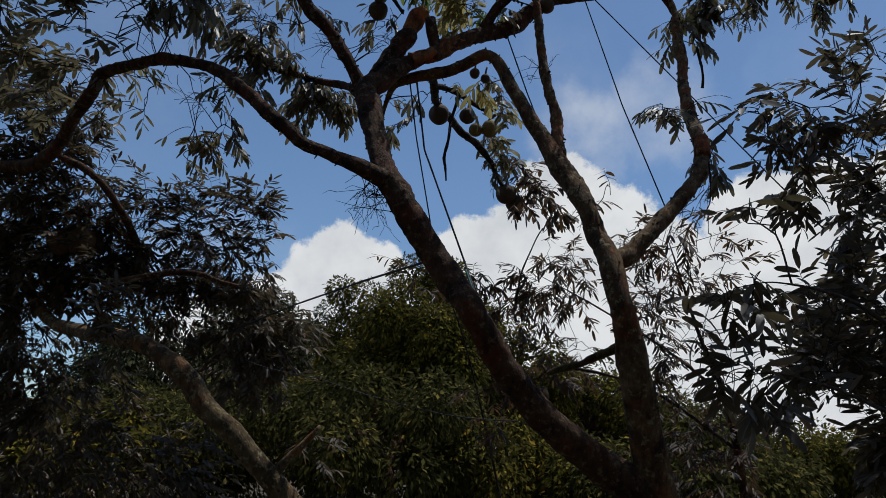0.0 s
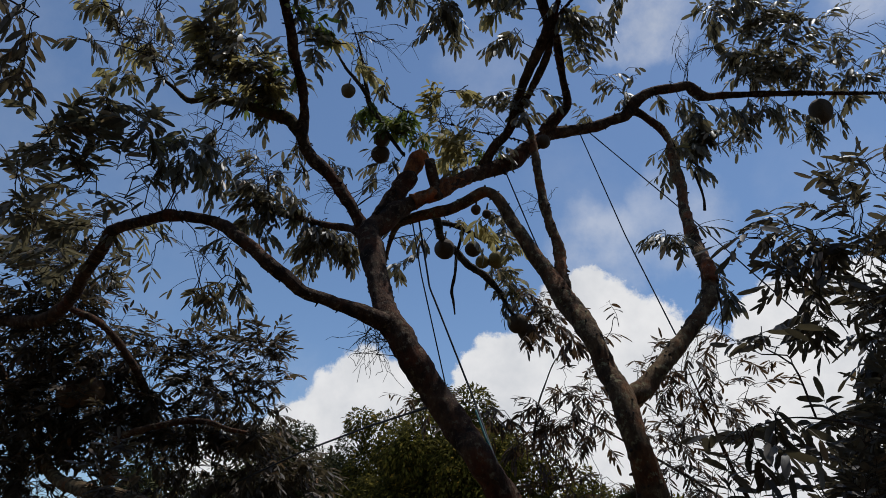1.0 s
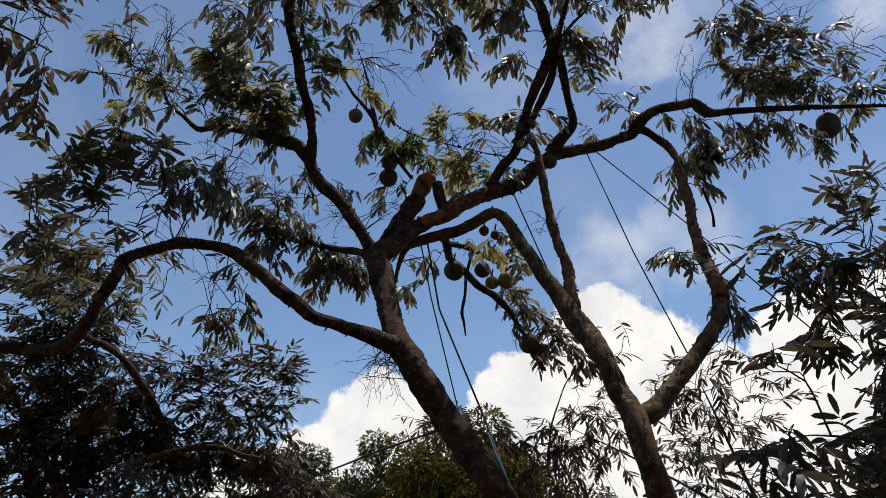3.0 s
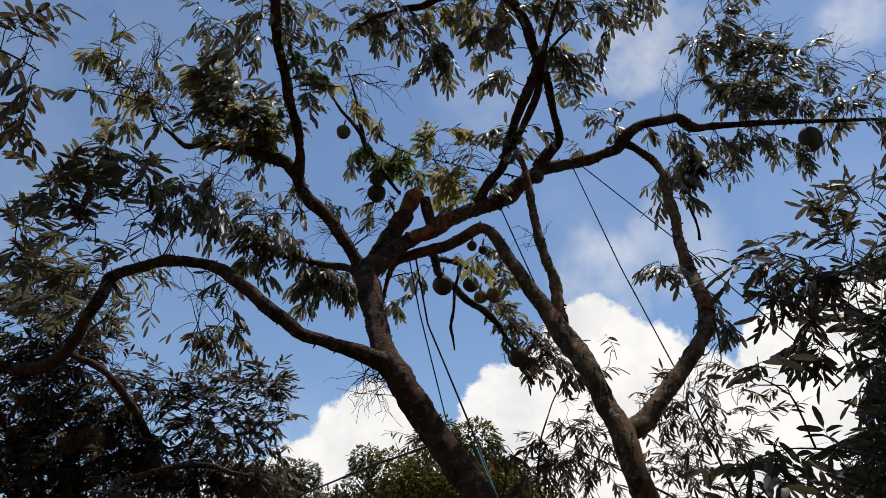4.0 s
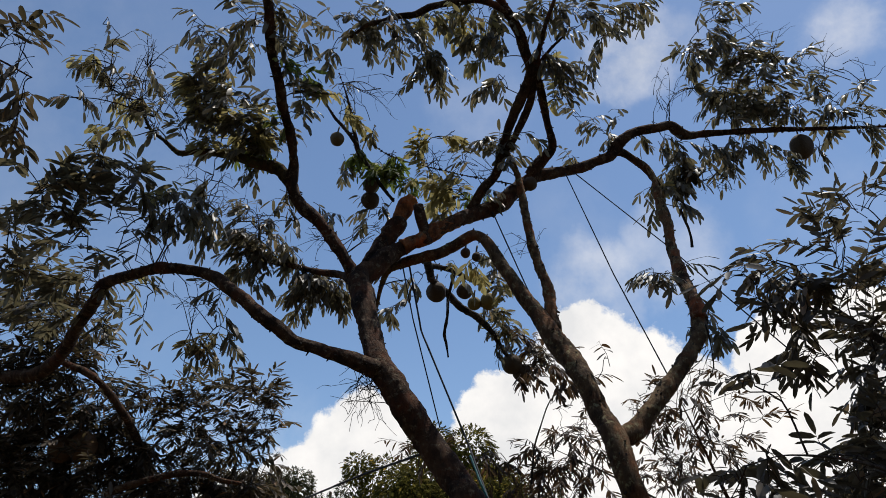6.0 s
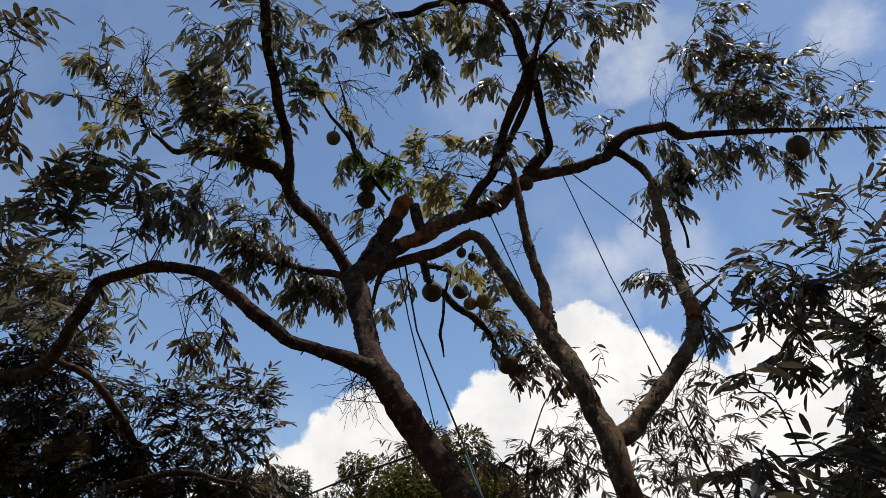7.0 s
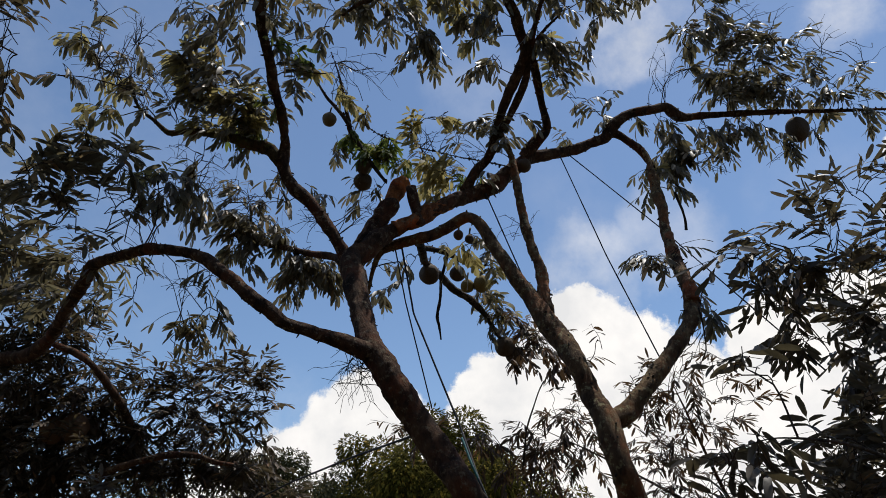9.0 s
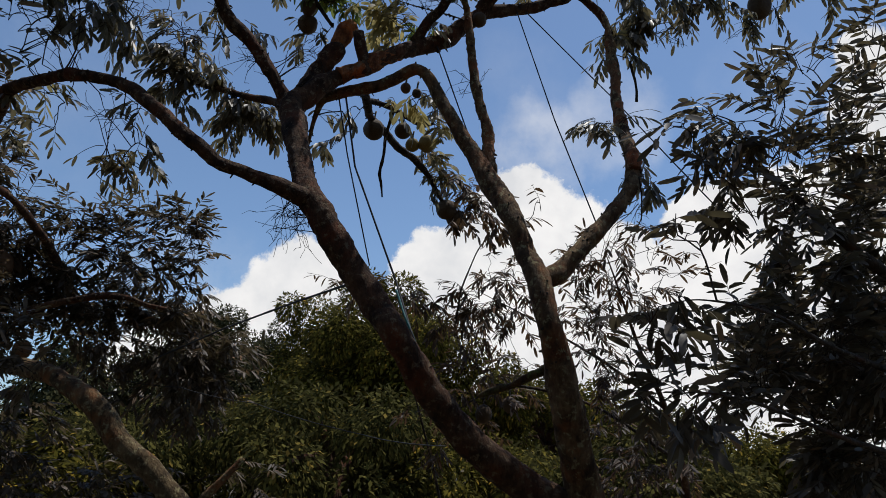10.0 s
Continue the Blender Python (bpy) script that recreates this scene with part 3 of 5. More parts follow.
CROSS_LIMB = [(0.28, 5.35, 5.09, 0.047), (0.34, 5.32, 5.20, 0.045), (0.40, 5.30, 5.30, 0.045), (0.48, 5.29, 5.39, 0.042), (0.54, 5.26, 5.50, 0.043), (0.58, 5.19, 5.65, 0.043), (0.65, 5.07, 5.86, 0.043), (0.71, 4.97, 5.98, 0.048), (0.79, 4.84, 6.11, 0.050), (0.84, 4.73, 6.23, 0.047), (0.78, 4.61, 6.37, 0.050), (0.72, 4.50, 6.50, 0.049), (0.64, 4.41, 6.60, 0.047), (0.57, 4.34, 6.67, 0.041), (0.48, 4.22, 6.85, 0.031), (0.44, 4.06, 7.11, 0.021)]
INNER_LIMB = [(0.88, 4.98, 3.72, 0.062), (0.88, 5.02, 3.86, 0.058), (0.89, 5.07, 3.98, 0.050), (0.89, 5.10, 4.11, 0.049), (0.87, 5.14, 4.25, 0.043), (0.83, 5.17, 4.41, 0.041), (0.80, 5.19, 4.61, 0.039), (0.78, 5.22, 4.80, 0.038), (0.76, 5.24, 5.01, 0.036), (0.74, 5.25, 5.23, 0.037), (0.71, 5.25, 5.45, 0.029), (0.64, 5.22, 5.64, 0.024), (0.57, 5.17, 5.79, 0.016)]
OUTER_LIMB = [(1.14, 4.54, 2.70, 0.066), (1.22, 4.55, 2.78, 0.067), (1.31, 4.59, 2.84, 0.064), (1.42, 4.62, 2.97, 0.062), (1.55, 4.68, 3.11, 0.061), (1.68, 4.74, 3.26, 0.061), (1.80, 4.79, 3.40, 0.058), (1.89, 4.84, 3.52, 0.057), (1.96, 4.86, 3.63, 0.056), (2.00, 4.91, 3.74, 0.055), (2.03, 5.00, 3.89, 0.052), (2.05, 5.11, 4.09, 0.053), (2.08, 5.24, 4.27, 0.055), (2.09, 5.32, 4.44, 0.052), (2.09, 5.39, 4.60, 0.048), (2.10, 5.44, 4.75, 0.046), (2.12, 5.49, 4.91, 0.047), (2.14, 5.53, 5.07, 0.053), (2.13, 5.57, 5.22, 0.057), (2.12, 5.57, 5.38, 0.044), (2.11, 5.56, 5.55, 0.028), (2.06, 5.55, 5.74, 0.017)]
FORK_LIMB = [(1.76, 5.55, 5.94, 0.046), (1.86, 5.56, 5.91, 0.040), (1.95, 5.58, 5.84, 0.040), (2.02, 5.58, 5.78, 0.037), (2.10, 5.61, 5.69, 0.034), (2.17, 5.65, 5.57, 0.028)]
STUB = [(-0.62, 5.18, 4.39, 0.082), (-0.55, 5.19, 4.51, 0.083), (-0.49, 5.21, 4.65, 0.084), (-0.43, 5.21, 4.77, 0.085), (-0.38, 5.21, 4.84, 0.091), (-0.34, 5.22, 4.88, 0.061)]
STUB_TOP = [(-0.39, 5.21, 4.85, 0.065), (-0.35, 5.21, 4.95, 0.068), (-0.32, 5.22, 5.05, 0.072), (-0.26, 5.23, 5.13, 0.062)]
DARK_STUB = [(-0.12, 5.20, 4.64, 0.049), (-0.15, 5.17, 4.77, 0.050), (-0.18, 5.14, 4.88, 0.050), (-0.20, 5.12, 4.99, 0.045)]
PEELED_MAIN = [(-0.33, 5.18, 4.58, 0.072), (-0.19, 5.20, 4.68, 0.071), (-0.02, 5.24, 4.81, 0.067), (0.16, 5.29, 4.94, 0.060)]
PEELED_OUTER = [(2.01, 4.90, 3.78, 0.054), (2.03, 4.97, 3.93, 0.054), (2.09, 5.25, 4.25, 0.052), (2.09, 5.35, 4.48, 0.050), (2.10, 5.40, 4.67, 0.047)]
FRUIT_LIMB = [(-0.48, 5.45, 4.51, 0.025), (-0.25, 5.54, 4.66, 0.031), (-0.15, 5.75, 4.79, 0.038), (-0.12, 5.97, 4.81, 0.044), (-0.08, 6.30, 4.84, 0.041), (0.06, 6.58, 4.85, 0.036), (0.20, 6.70, 4.75, 0.036), (0.34, 6.79, 4.70, 0.036), (0.46, 6.97, 4.68, 0.037), (0.58, 7.17, 4.63, 0.032), (0.70, 7.36, 4.51, 0.026), (0.87, 7.54, 4.40, 0.016)]
FRUIT_SIDE_LIMB = [(-0.12, 5.91, 4.81, 0.028), (-0.04, 6.00, 4.85, 0.028), (0.11, 6.15, 4.89, 0.026), (0.27, 6.28, 4.87, 0.023), (0.43, 6.36, 4.83, 0.018), (0.54, 6.35, 4.86, 0.012)]
HANGING_TWIG = [(0.14, 6.16, 4.88, 0.016), (0.10, 6.23, 4.76, 0.014), (0.07, 6.30, 4.64, 0.014), (0.06, 6.39, 4.49, 0.014), (0.03, 6.48, 4.33, 0.016), (0.05, 6.52, 4.26, 0.014), (0.07, 6.59, 4.13, 0.009)]
TWIN_LIMB = [(0.61, 5.21, 5.67, 0.032), (0.69, 5.14, 5.76, 0.032), (0.75, 5.06, 5.86, 0.035), (0.82, 4.96, 5.98, 0.035), (0.86, 4.86, 6.08, 0.032), (0.87, 4.78, 6.17, 0.026), (0.91, 4.70, 6.27, 0.021), (1.00, 4.62, 6.37, 0.016), (1.13, 4.55, 6.48, 0.010)]
BROKEN_LIMB = [(1.29, 4.67, 2.24, 0.034), (1.21, 4.70, 2.18, 0.030), (1.12, 4.77, 2.14, 0.027), (1.02, 4.85, 2.09, 0.025), (0.90, 4.93, 2.06, 0.023), (0.82, 5.00, 2.03, 0.016)]
SIDE_LIMB = [(-0.71, 5.20, 4.23, 0.048), (-0.80, 5.32, 4.35, 0.039), (-0.89, 5.46, 4.47, 0.035), (-1.12, 5.63, 4.59, 0.031), (-1.30, 5.78, 4.71, 0.027), (-1.48, 5.91, 4.82, 0.025), (-1.68, 6.01, 4.91, 0.022), (-2.02, 6.06, 5.05, 0.017)]
TALL_TWIG = [(-0.46, 5.55, 5.33, 0.016), (-0.62, 5.53, 5.55, 0.020), (-0.72, 5.51, 5.72, 0.024), (-0.82, 5.44, 5.85, 0.026), (-0.84, 5.38, 5.94, 0.022), (-0.87, 5.28, 6.05, 0.016), (-0.90, 5.18, 6.20, 0.012), (-0.94, 5.10, 6.33, 0.008), (-1.00, 5.01, 6.48, 0.003)]
THIN_SHOOT = [(-0.68, 5.44, 5.93, 0.005), (-0.47, 5.42, 5.76, 0.005), (-0.13, 5.39, 5.62, 0.005), (0.25, 5.43, 5.54, 0.005), (0.62, 5.38, 5.42, 0.006), (0.80, 5.33, 5.31, 0.006)]
TOP_LIMB = [(0.62, 4.36, 6.59, 0.031), (0.39, 4.31, 6.69, 0.031), (0.19, 4.31, 6.68, 0.031), (-0.07, 4.33, 6.64, 0.031), (-0.23, 4.37, 6.58, 0.031), (-0.40, 4.38, 6.56, 0.026), (-0.53, 4.40, 6.52, 0.023), (-0.66, 4.42, 6.50, 0.018), (-0.82, 4.47, 6.40, 0.013)]
FRUIT_TWIG = [(-0.83, 5.38, 5.89, 0.022), (-0.90, 5.33, 5.97, 0.020), (-0.96, 5.30, 6.04, 0.020), (-1.04, 5.25, 6.11, 0.017), (-1.10, 5.21, 6.19, 0.014), (-1.17, 5.15, 6.30, 0.008)]
UPPER_FOLIAGE_A = [(-3.15, 4.53, 6.17, 0.13, 0.10, 26), (-2.96, 4.53, 6.11, 0.09, 0.06, 9), (-3.07, 4.40, 6.49, 0.05, 0.04, 4), (-2.89, 4.41, 6.36, 0.10, 0.05, 8), (-2.91, 4.23, 5.42, 0.07, 0.06, 12), (-3.05, 4.28, 5.50, 0.05, 0.06, 5), (-2.84, 4.86, 5.93, 0.13, 0.15, 26), (-2.86, 4.69, 6.17, 0.10, 0.04, 7), (-2.71, 4.78, 6.00, 0.08, 0.21, 16), (-2.60, 4.48, 6.05, 0.06, 0.06, 6), (-3.01, 4.71, 6.00, 0.08, 0.07, 8), (-2.55, 4.72, 5.67, 0.08, 0.20, 16), (-2.18, 4.54, 5.73, 0.15, 0.15, 44), (-1.96, 4.59, 5.62, 0.20, 0.20, 72), (-1.75, 4.47, 5.58, 0.14, 0.19, 54), (-2.04, 4.51, 5.94, 0.15, 0.12, 34)]
UPPER_FOLIAGE_B = [(-1.94, 4.83, 5.54, 0.23, 0.15, 58), (-1.68, 4.80, 5.58, 0.20, 0.18, 45), (-1.53, 4.86, 5.47, 0.15, 0.15, 70), (-1.71, 4.84, 5.32, 0.30, 0.10, 50), (-2.24, 4.71, 5.50, 0.09, 0.09, 14), (-1.95, 4.17, 6.00, 0.21, 0.13, 48), (-1.80, 4.29, 5.93, 0.14, 0.14, 34), (-2.18, 4.36, 6.17, 0.10, 0.07, 12), (-1.64, 4.21, 5.94, 0.12, 0.14, 24), (-1.70, 3.94, 6.14, 0.14, 0.09, 20), (-1.58, 4.06, 6.08, 0.12, 0.09, 22), (-2.09, 4.08, 6.17, 0.07, 0.07, 7), (-1.31, 4.09, 5.98, 0.09, 0.14, 26), (-1.31, 4.26, 5.83, 0.07, 0.07, 12), (-1.52, 4.51, 5.62, 0.07, 0.15, 12), (-1.26, 4.23, 6.13, 0.10, 0.10, 16)]
UPPER_FOLIAGE_C = [(-1.20, 4.27, 6.46, 0.06, 0.09, 10), (-1.19, 4.59, 5.78, 0.12, 0.10, 28), (-1.22, 4.59, 5.62, 0.07, 0.12, 20), (-1.31, 3.93, 6.06, 0.09, 0.09, 16), (-1.53, 4.02, 6.20, 0.07, 0.07, 12)]
ARCH_FOLIAGE_A = [(-2.52, 4.18, 4.70, 0.14, 0.06, 15), (-2.64, 4.22, 4.64, 0.16, 0.06, 19), (-2.53, 4.20, 4.75, 0.17, 0.09, 31), (-2.33, 4.13, 4.69, 0.15, 0.08, 24), (-3.06, 4.08, 4.65, 0.08, 0.03, 6), (-2.96, 4.20, 4.51, 0.15, 0.10, 35), (-2.80, 4.13, 4.56, 0.17, 0.10, 40), (-2.88, 4.16, 4.38, 0.14, 0.10, 40), (-2.77, 4.27, 4.36, 0.10, 0.10, 25), (-2.66, 4.35, 4.56, 0.15, 0.13, 40), (-2.36, 4.16, 4.53, 0.15, 0.10, 30), (-2.26, 4.26, 4.55, 0.11, 0.08, 20), (-2.45, 4.37, 4.44, 0.15, 0.09, 30), (-2.37, 4.44, 4.34, 0.11, 0.06, 14), (-2.68, 4.47, 4.33, 0.15, 0.09, 25), (-2.77, 4.39, 4.34, 0.11, 0.13, 20)]
ARCH_FOLIAGE_B = [(-3.22, 4.34, 4.35, 0.11, 0.05, 12), (-3.30, 4.58, 4.35, 0.15, 0.11, 40), (-3.23, 4.48, 4.14, 0.11, 0.13, 25), (-2.88, 4.51, 4.21, 0.17, 0.06, 14), (-2.64, 4.48, 4.14, 0.13, 0.08, 14), (-2.50, 4.61, 4.22, 0.07, 0.09, 7), (-3.22, 5.18, 4.27, 0.24, 0.12, 50), (-3.28, 4.82, 4.13, 0.18, 0.11, 45), (-3.87, 5.60, 4.26, 0.15, 0.20, 50), (-3.37, 5.29, 4.11, 0.19, 0.17, 60), (-2.98, 5.02, 4.19, 0.16, 0.12, 35), (-3.75, 5.83, 4.14, 0.26, 0.16, 70), (-3.26, 5.53, 4.18, 0.12, 0.15, 25), (-2.31, 4.57, 4.12, 0.05, 0.03, 4), (-2.32, 5.00, 4.07, 0.05, 0.05, 6), (-2.70, 5.11, 4.13, 0.12, 0.09, 20)]
ARCH_FOLIAGE_C = [(-2.97, 5.67, 4.19, 0.15, 0.10, 30), (-2.55, 5.08, 3.93, 0.07, 0.09, 8), (-2.42, 5.12, 3.90, 0.04, 0.08, 4), (-2.97, 5.65, 4.01, 0.15, 0.10, 30), (-1.96, 4.93, 3.60, 0.11, 0.05, 14), (-1.78, 4.84, 3.54, 0.13, 0.08, 34), (-1.68, 5.01, 3.57, 0.13, 0.09, 34), (-1.54, 4.79, 3.59, 0.08, 0.06, 12), (-2.01, 5.13, 3.49, 0.09, 0.04, 8), (-1.67, 4.63, 3.79, 0.09, 0.09, 22), (-1.65, 4.77, 3.67, 0.08, 0.05, 8)]
SIDE_FOLIAGE_A = [(-1.99, 4.48, 4.55, 0.15, 0.11, 50), (-2.04, 5.09, 4.84, 0.17, 0.12, 50), (-2.06, 4.93, 5.03, 0.10, 0.15, 18), (-2.20, 4.60, 4.52, 0.09, 0.09, 18), (-2.13, 5.21, 4.68, 0.10, 0.15, 14), (-1.94, 5.58, 5.29, 0.16, 0.11, 16), (-1.85, 5.81, 5.04, 0.22, 0.14, 99), (-1.71, 5.95, 4.99, 0.17, 0.17, 86), (-1.92, 5.76, 4.88, 0.16, 0.08, 44), (-1.79, 5.66, 5.10, 0.19, 0.08, 36), (-1.88, 5.87, 4.76, 0.16, 0.11, 49), (-1.75, 5.99, 4.60, 0.07, 0.07, 13), (-1.51, 5.92, 4.85, 0.14, 0.14, 44), (-1.72, 5.61, 5.24, 0.14, 0.07, 11), (-1.47, 5.35, 5.19, 0.08, 0.11, 9), (-1.28, 5.84, 4.61, 0.16, 0.13, 102)]
SIDE_FOLIAGE_B = [(-1.04, 5.88, 4.55, 0.19, 0.06, 75), (-1.21, 5.95, 4.49, 0.22, 0.08, 48), (-1.38, 6.14, 4.46, 0.08, 0.07, 20), (-1.00, 6.02, 4.47, 0.10, 0.11, 27), (-1.36, 5.44, 5.03, 0.06, 0.06, 9), (-1.11, 5.44, 5.13, 0.11, 0.08, 10), (-1.02, 5.67, 5.76, 0.09, 0.09, 14), (-0.69, 5.74, 5.26, 0.10, 0.11, 16), (-0.58, 5.67, 5.28, 0.07, 0.07, 7), (0.03, 5.62, 5.21, 0.08, 0.08, 9), (0.45, 5.32, 5.23, 0.09, 0.05, 9)]
LOW_FOLIAGE_A = [(-0.44, 6.26, 4.46, 0.14, 0.11, 18), (-0.24, 6.00, 4.64, 0.09, 0.11, 10), (0.50, 6.32, 4.94, 0.15, 0.15, 18), (0.56, 6.26, 5.00, 0.07, 0.15, 9), (0.39, 6.29, 5.16, 0.12, 0.06, 9), (0.59, 6.84, 4.79, 0.18, 0.15, 34), (0.75, 7.28, 4.79, 0.16, 0.19, 34), (0.73, 7.22, 4.56, 0.13, 0.25, 34), (0.94, 7.38, 4.48, 0.13, 0.16, 28), (1.10, 7.40, 4.56, 0.13, 0.13, 18), (0.61, 7.21, 4.52, 0.06, 0.13, 9), (-0.53, 6.18, 4.73, 0.07, 0.09, 5), (-0.33, 6.19, 4.61, 0.08, 0.08, 8), (0.20, 6.13, 4.70, 0.08, 0.09, 6)]
TOP_FOLIAGE_A = [(-1.00, 4.57, 6.31, 0.08, 0.14, 22), (-0.95, 4.42, 6.55, 0.11, 0.11, 18), (-0.79, 4.37, 6.57, 0.13, 0.10, 20), (-0.76, 4.56, 6.53, 0.16, 0.09, 30), (-0.62, 4.51, 6.50, 0.10, 0.16, 30), (-0.43, 4.47, 6.39, 0.10, 0.18, 36), (-0.30, 4.41, 6.29, 0.09, 0.18, 36), (-0.17, 4.51, 6.22, 0.11, 0.10, 30), (-0.02, 4.53, 6.17, 0.08, 0.10, 20), (-0.20, 4.65, 6.05, 0.08, 0.13, 20), (-0.07, 4.62, 6.12, 0.09, 0.10, 18), (0.03, 4.78, 6.14, 0.08, 0.08, 10), (-0.48, 4.29, 6.55, 0.13, 0.06, 14), (-0.88, 4.86, 6.21, 0.06, 0.07, 5), (-0.68, 5.41, 6.09, 0.11, 0.06, 10), (-0.90, 4.52, 6.45, 0.08, 0.10, 10)]
TOP_FOLIAGE_B = [(0.35, 4.60, 6.42, 0.15, 0.13, 50), (0.49, 4.46, 6.38, 0.10, 0.13, 30), (0.50, 4.77, 6.09, 0.10, 0.08, 24), (0.39, 4.76, 5.98, 0.09, 0.05, 14), (0.27, 4.59, 6.34, 0.06, 0.10, 12), (0.25, 5.30, 5.68, 0.11, 0.11, 18), (0.46, 5.23, 5.69, 0.16, 0.08, 34), (0.61, 5.14, 5.56, 0.13, 0.13, 34), (0.59, 5.13, 5.72, 0.13, 0.04, 18), (0.19, 4.42, 6.67, 0.16, 0.10, 30), (0.45, 4.43, 6.67, 0.16, 0.10, 30), (-0.07, 4.50, 6.57, 0.13, 0.10, 24)]
CROSS_FOLIAGE_A = [(0.75, 4.39, 6.56, 0.10, 0.13, 28), (0.92, 4.47, 6.68, 0.13, 0.11, 34), (1.09, 4.48, 6.73, 0.13, 0.08, 28), (1.24, 4.44, 6.72, 0.13, 0.06, 24), (1.38, 4.50, 6.71, 0.08, 0.11, 16), (1.18, 4.52, 6.52, 0.08, 0.10, 16), (1.06, 4.74, 6.31, 0.13, 0.13, 50), (1.22, 4.77, 6.27, 0.12, 0.11, 34), (0.94, 4.63, 6.31, 0.10, 0.08, 22), (1.17, 5.02, 6.15, 0.08, 0.14, 26), (1.26, 4.98, 6.25, 0.11, 0.08, 16), (1.42, 4.40, 6.53, 0.15, 0.13, 44), (1.63, 4.52, 6.74, 0.13, 0.08, 26), (1.84, 4.49, 6.79, 0.13, 0.06, 20), (2.07, 4.75, 7.01, 0.08, 0.08, 10), (1.52, 4.47, 6.39, 0.08, 0.08, 12)]
CROSS_FOLIAGE_B = [(1.46, 4.67, 6.46, 0.06, 0.06, 8), (1.38, 4.70, 6.13, 0.05, 0.09, 8), (1.33, 5.31, 6.19, 0.11, 0.07, 12), (1.55, 5.40, 6.19, 0.09, 0.06, 9), (0.88, 5.06, 5.76, 0.08, 0.10, 7), (1.30, 5.47, 5.82, 0.07, 0.07, 9), (1.77, 5.36, 6.23, 0.06, 0.09, 7), (1.57, 5.42, 6.10, 0.09, 0.06, 10), (1.69, 5.48, 6.08, 0.11, 0.07, 18), (2.05, 5.54, 6.07, 0.09, 0.06, 10)]
MAIN_FOLIAGE_A = [(2.77, 4.98, 7.19, 0.10, 0.17, 22), (2.87, 4.89, 7.25, 0.10, 0.08, 15), (3.14, 5.05, 7.42, 0.07, 0.06, 8), (2.55, 5.12, 6.85, 0.09, 0.13, 28), (2.74, 5.29, 6.98, 0.12, 0.15, 44), (2.85, 5.05, 7.02, 0.12, 0.12, 28), (3.01, 5.28, 6.97, 0.17, 0.15, 50), (3.18, 5.24, 7.01, 0.13, 0.13, 34), (3.37, 5.26, 7.03, 0.15, 0.11, 25), (3.51, 5.24, 6.89, 0.15, 0.11, 25), (3.75, 5.32, 7.02, 0.12, 0.07, 14), (3.24, 5.24, 6.73, 0.15, 0.10, 34), (2.98, 5.39, 6.64, 0.15, 0.15, 44), (2.80, 5.42, 6.43, 0.12, 0.16, 40), (3.19, 5.51, 6.59, 0.18, 0.15, 60), (3.41, 5.46, 6.62, 0.17, 0.15, 54)]
MAIN_FOLIAGE_B = [(3.57, 5.36, 6.69, 0.12, 0.09, 20), (3.33, 5.53, 6.38, 0.21, 0.13, 60), (3.58, 5.40, 6.42, 0.16, 0.15, 44), (3.72, 5.42, 6.39, 0.09, 0.10, 16), (3.03, 5.54, 6.35, 0.15, 0.11, 34), (2.61, 5.36, 6.61, 0.06, 0.11, 10), (3.88, 5.44, 6.85, 0.08, 0.08, 10), (4.03, 5.46, 6.70, 0.13, 0.10, 16), (4.08, 5.44, 6.50, 0.12, 0.11, 20), (4.25, 5.55, 6.47, 0.12, 0.11, 20), (4.42, 5.53, 6.70, 0.11, 0.09, 12), (4.54, 5.58, 6.50, 0.11, 0.10, 14), (4.37, 5.60, 6.21, 0.09, 0.11, 16), (4.19, 5.74, 6.37, 0.11, 0.08, 14), (4.64, 5.77, 6.31, 0.06, 0.08, 8), (4.44, 5.35, 6.68, 0.06, 0.07, 5)]
MAIN_FOLIAGE_C = [(2.28, 5.54, 6.08, 0.06, 0.12, 12), (2.76, 5.64, 5.98, 0.12, 0.08, 18), (2.94, 5.74, 5.99, 0.11, 0.11, 22), (3.10, 5.58, 6.05, 0.16, 0.10, 32), (3.03, 5.67, 5.86, 0.12, 0.08, 18), (2.94, 5.79, 5.77, 0.06, 0.07, 6), (3.41, 5.77, 6.08, 0.11, 0.09, 18), (3.50, 5.68, 5.98, 0.08, 0.10, 12), (3.70, 5.74, 5.88, 0.10, 0.08, 16), (3.97, 5.78, 6.05, 0.09, 0.08, 12), (3.99, 5.67, 6.42, 0.11, 0.07, 10)]
OUTER_FOLIAGE_A = [(2.45, 5.60, 5.95, 0.13, 0.14, 50), (2.47, 5.69, 5.77, 0.17, 0.17, 76), (2.30, 5.68, 5.59, 0.11, 0.17, 40), (2.56, 5.69, 5.63, 0.11, 0.09, 24), (2.42, 5.66, 5.34, 0.09, 0.08, 16), (2.07, 5.71, 5.54, 0.06, 0.08, 8), (2.05, 5.69, 5.25, 0.04, 0.09, 6), (1.75, 4.96, 4.21, 0.07, 0.10, 34), (1.86, 5.12, 4.19, 0.06, 0.07, 14), (1.75, 5.32, 4.35, 0.04, 0.07, 5), (2.07, 5.03, 4.33, 0.04, 0.04, 4), (2.15, 5.14, 3.84, 0.06, 0.05, 9), (2.31, 5.33, 3.85, 0.08, 0.06, 20), (2.18, 5.07, 3.96, 0.05, 0.04, 5), (2.65, 5.63, 5.73, 0.07, 0.08, 10)]
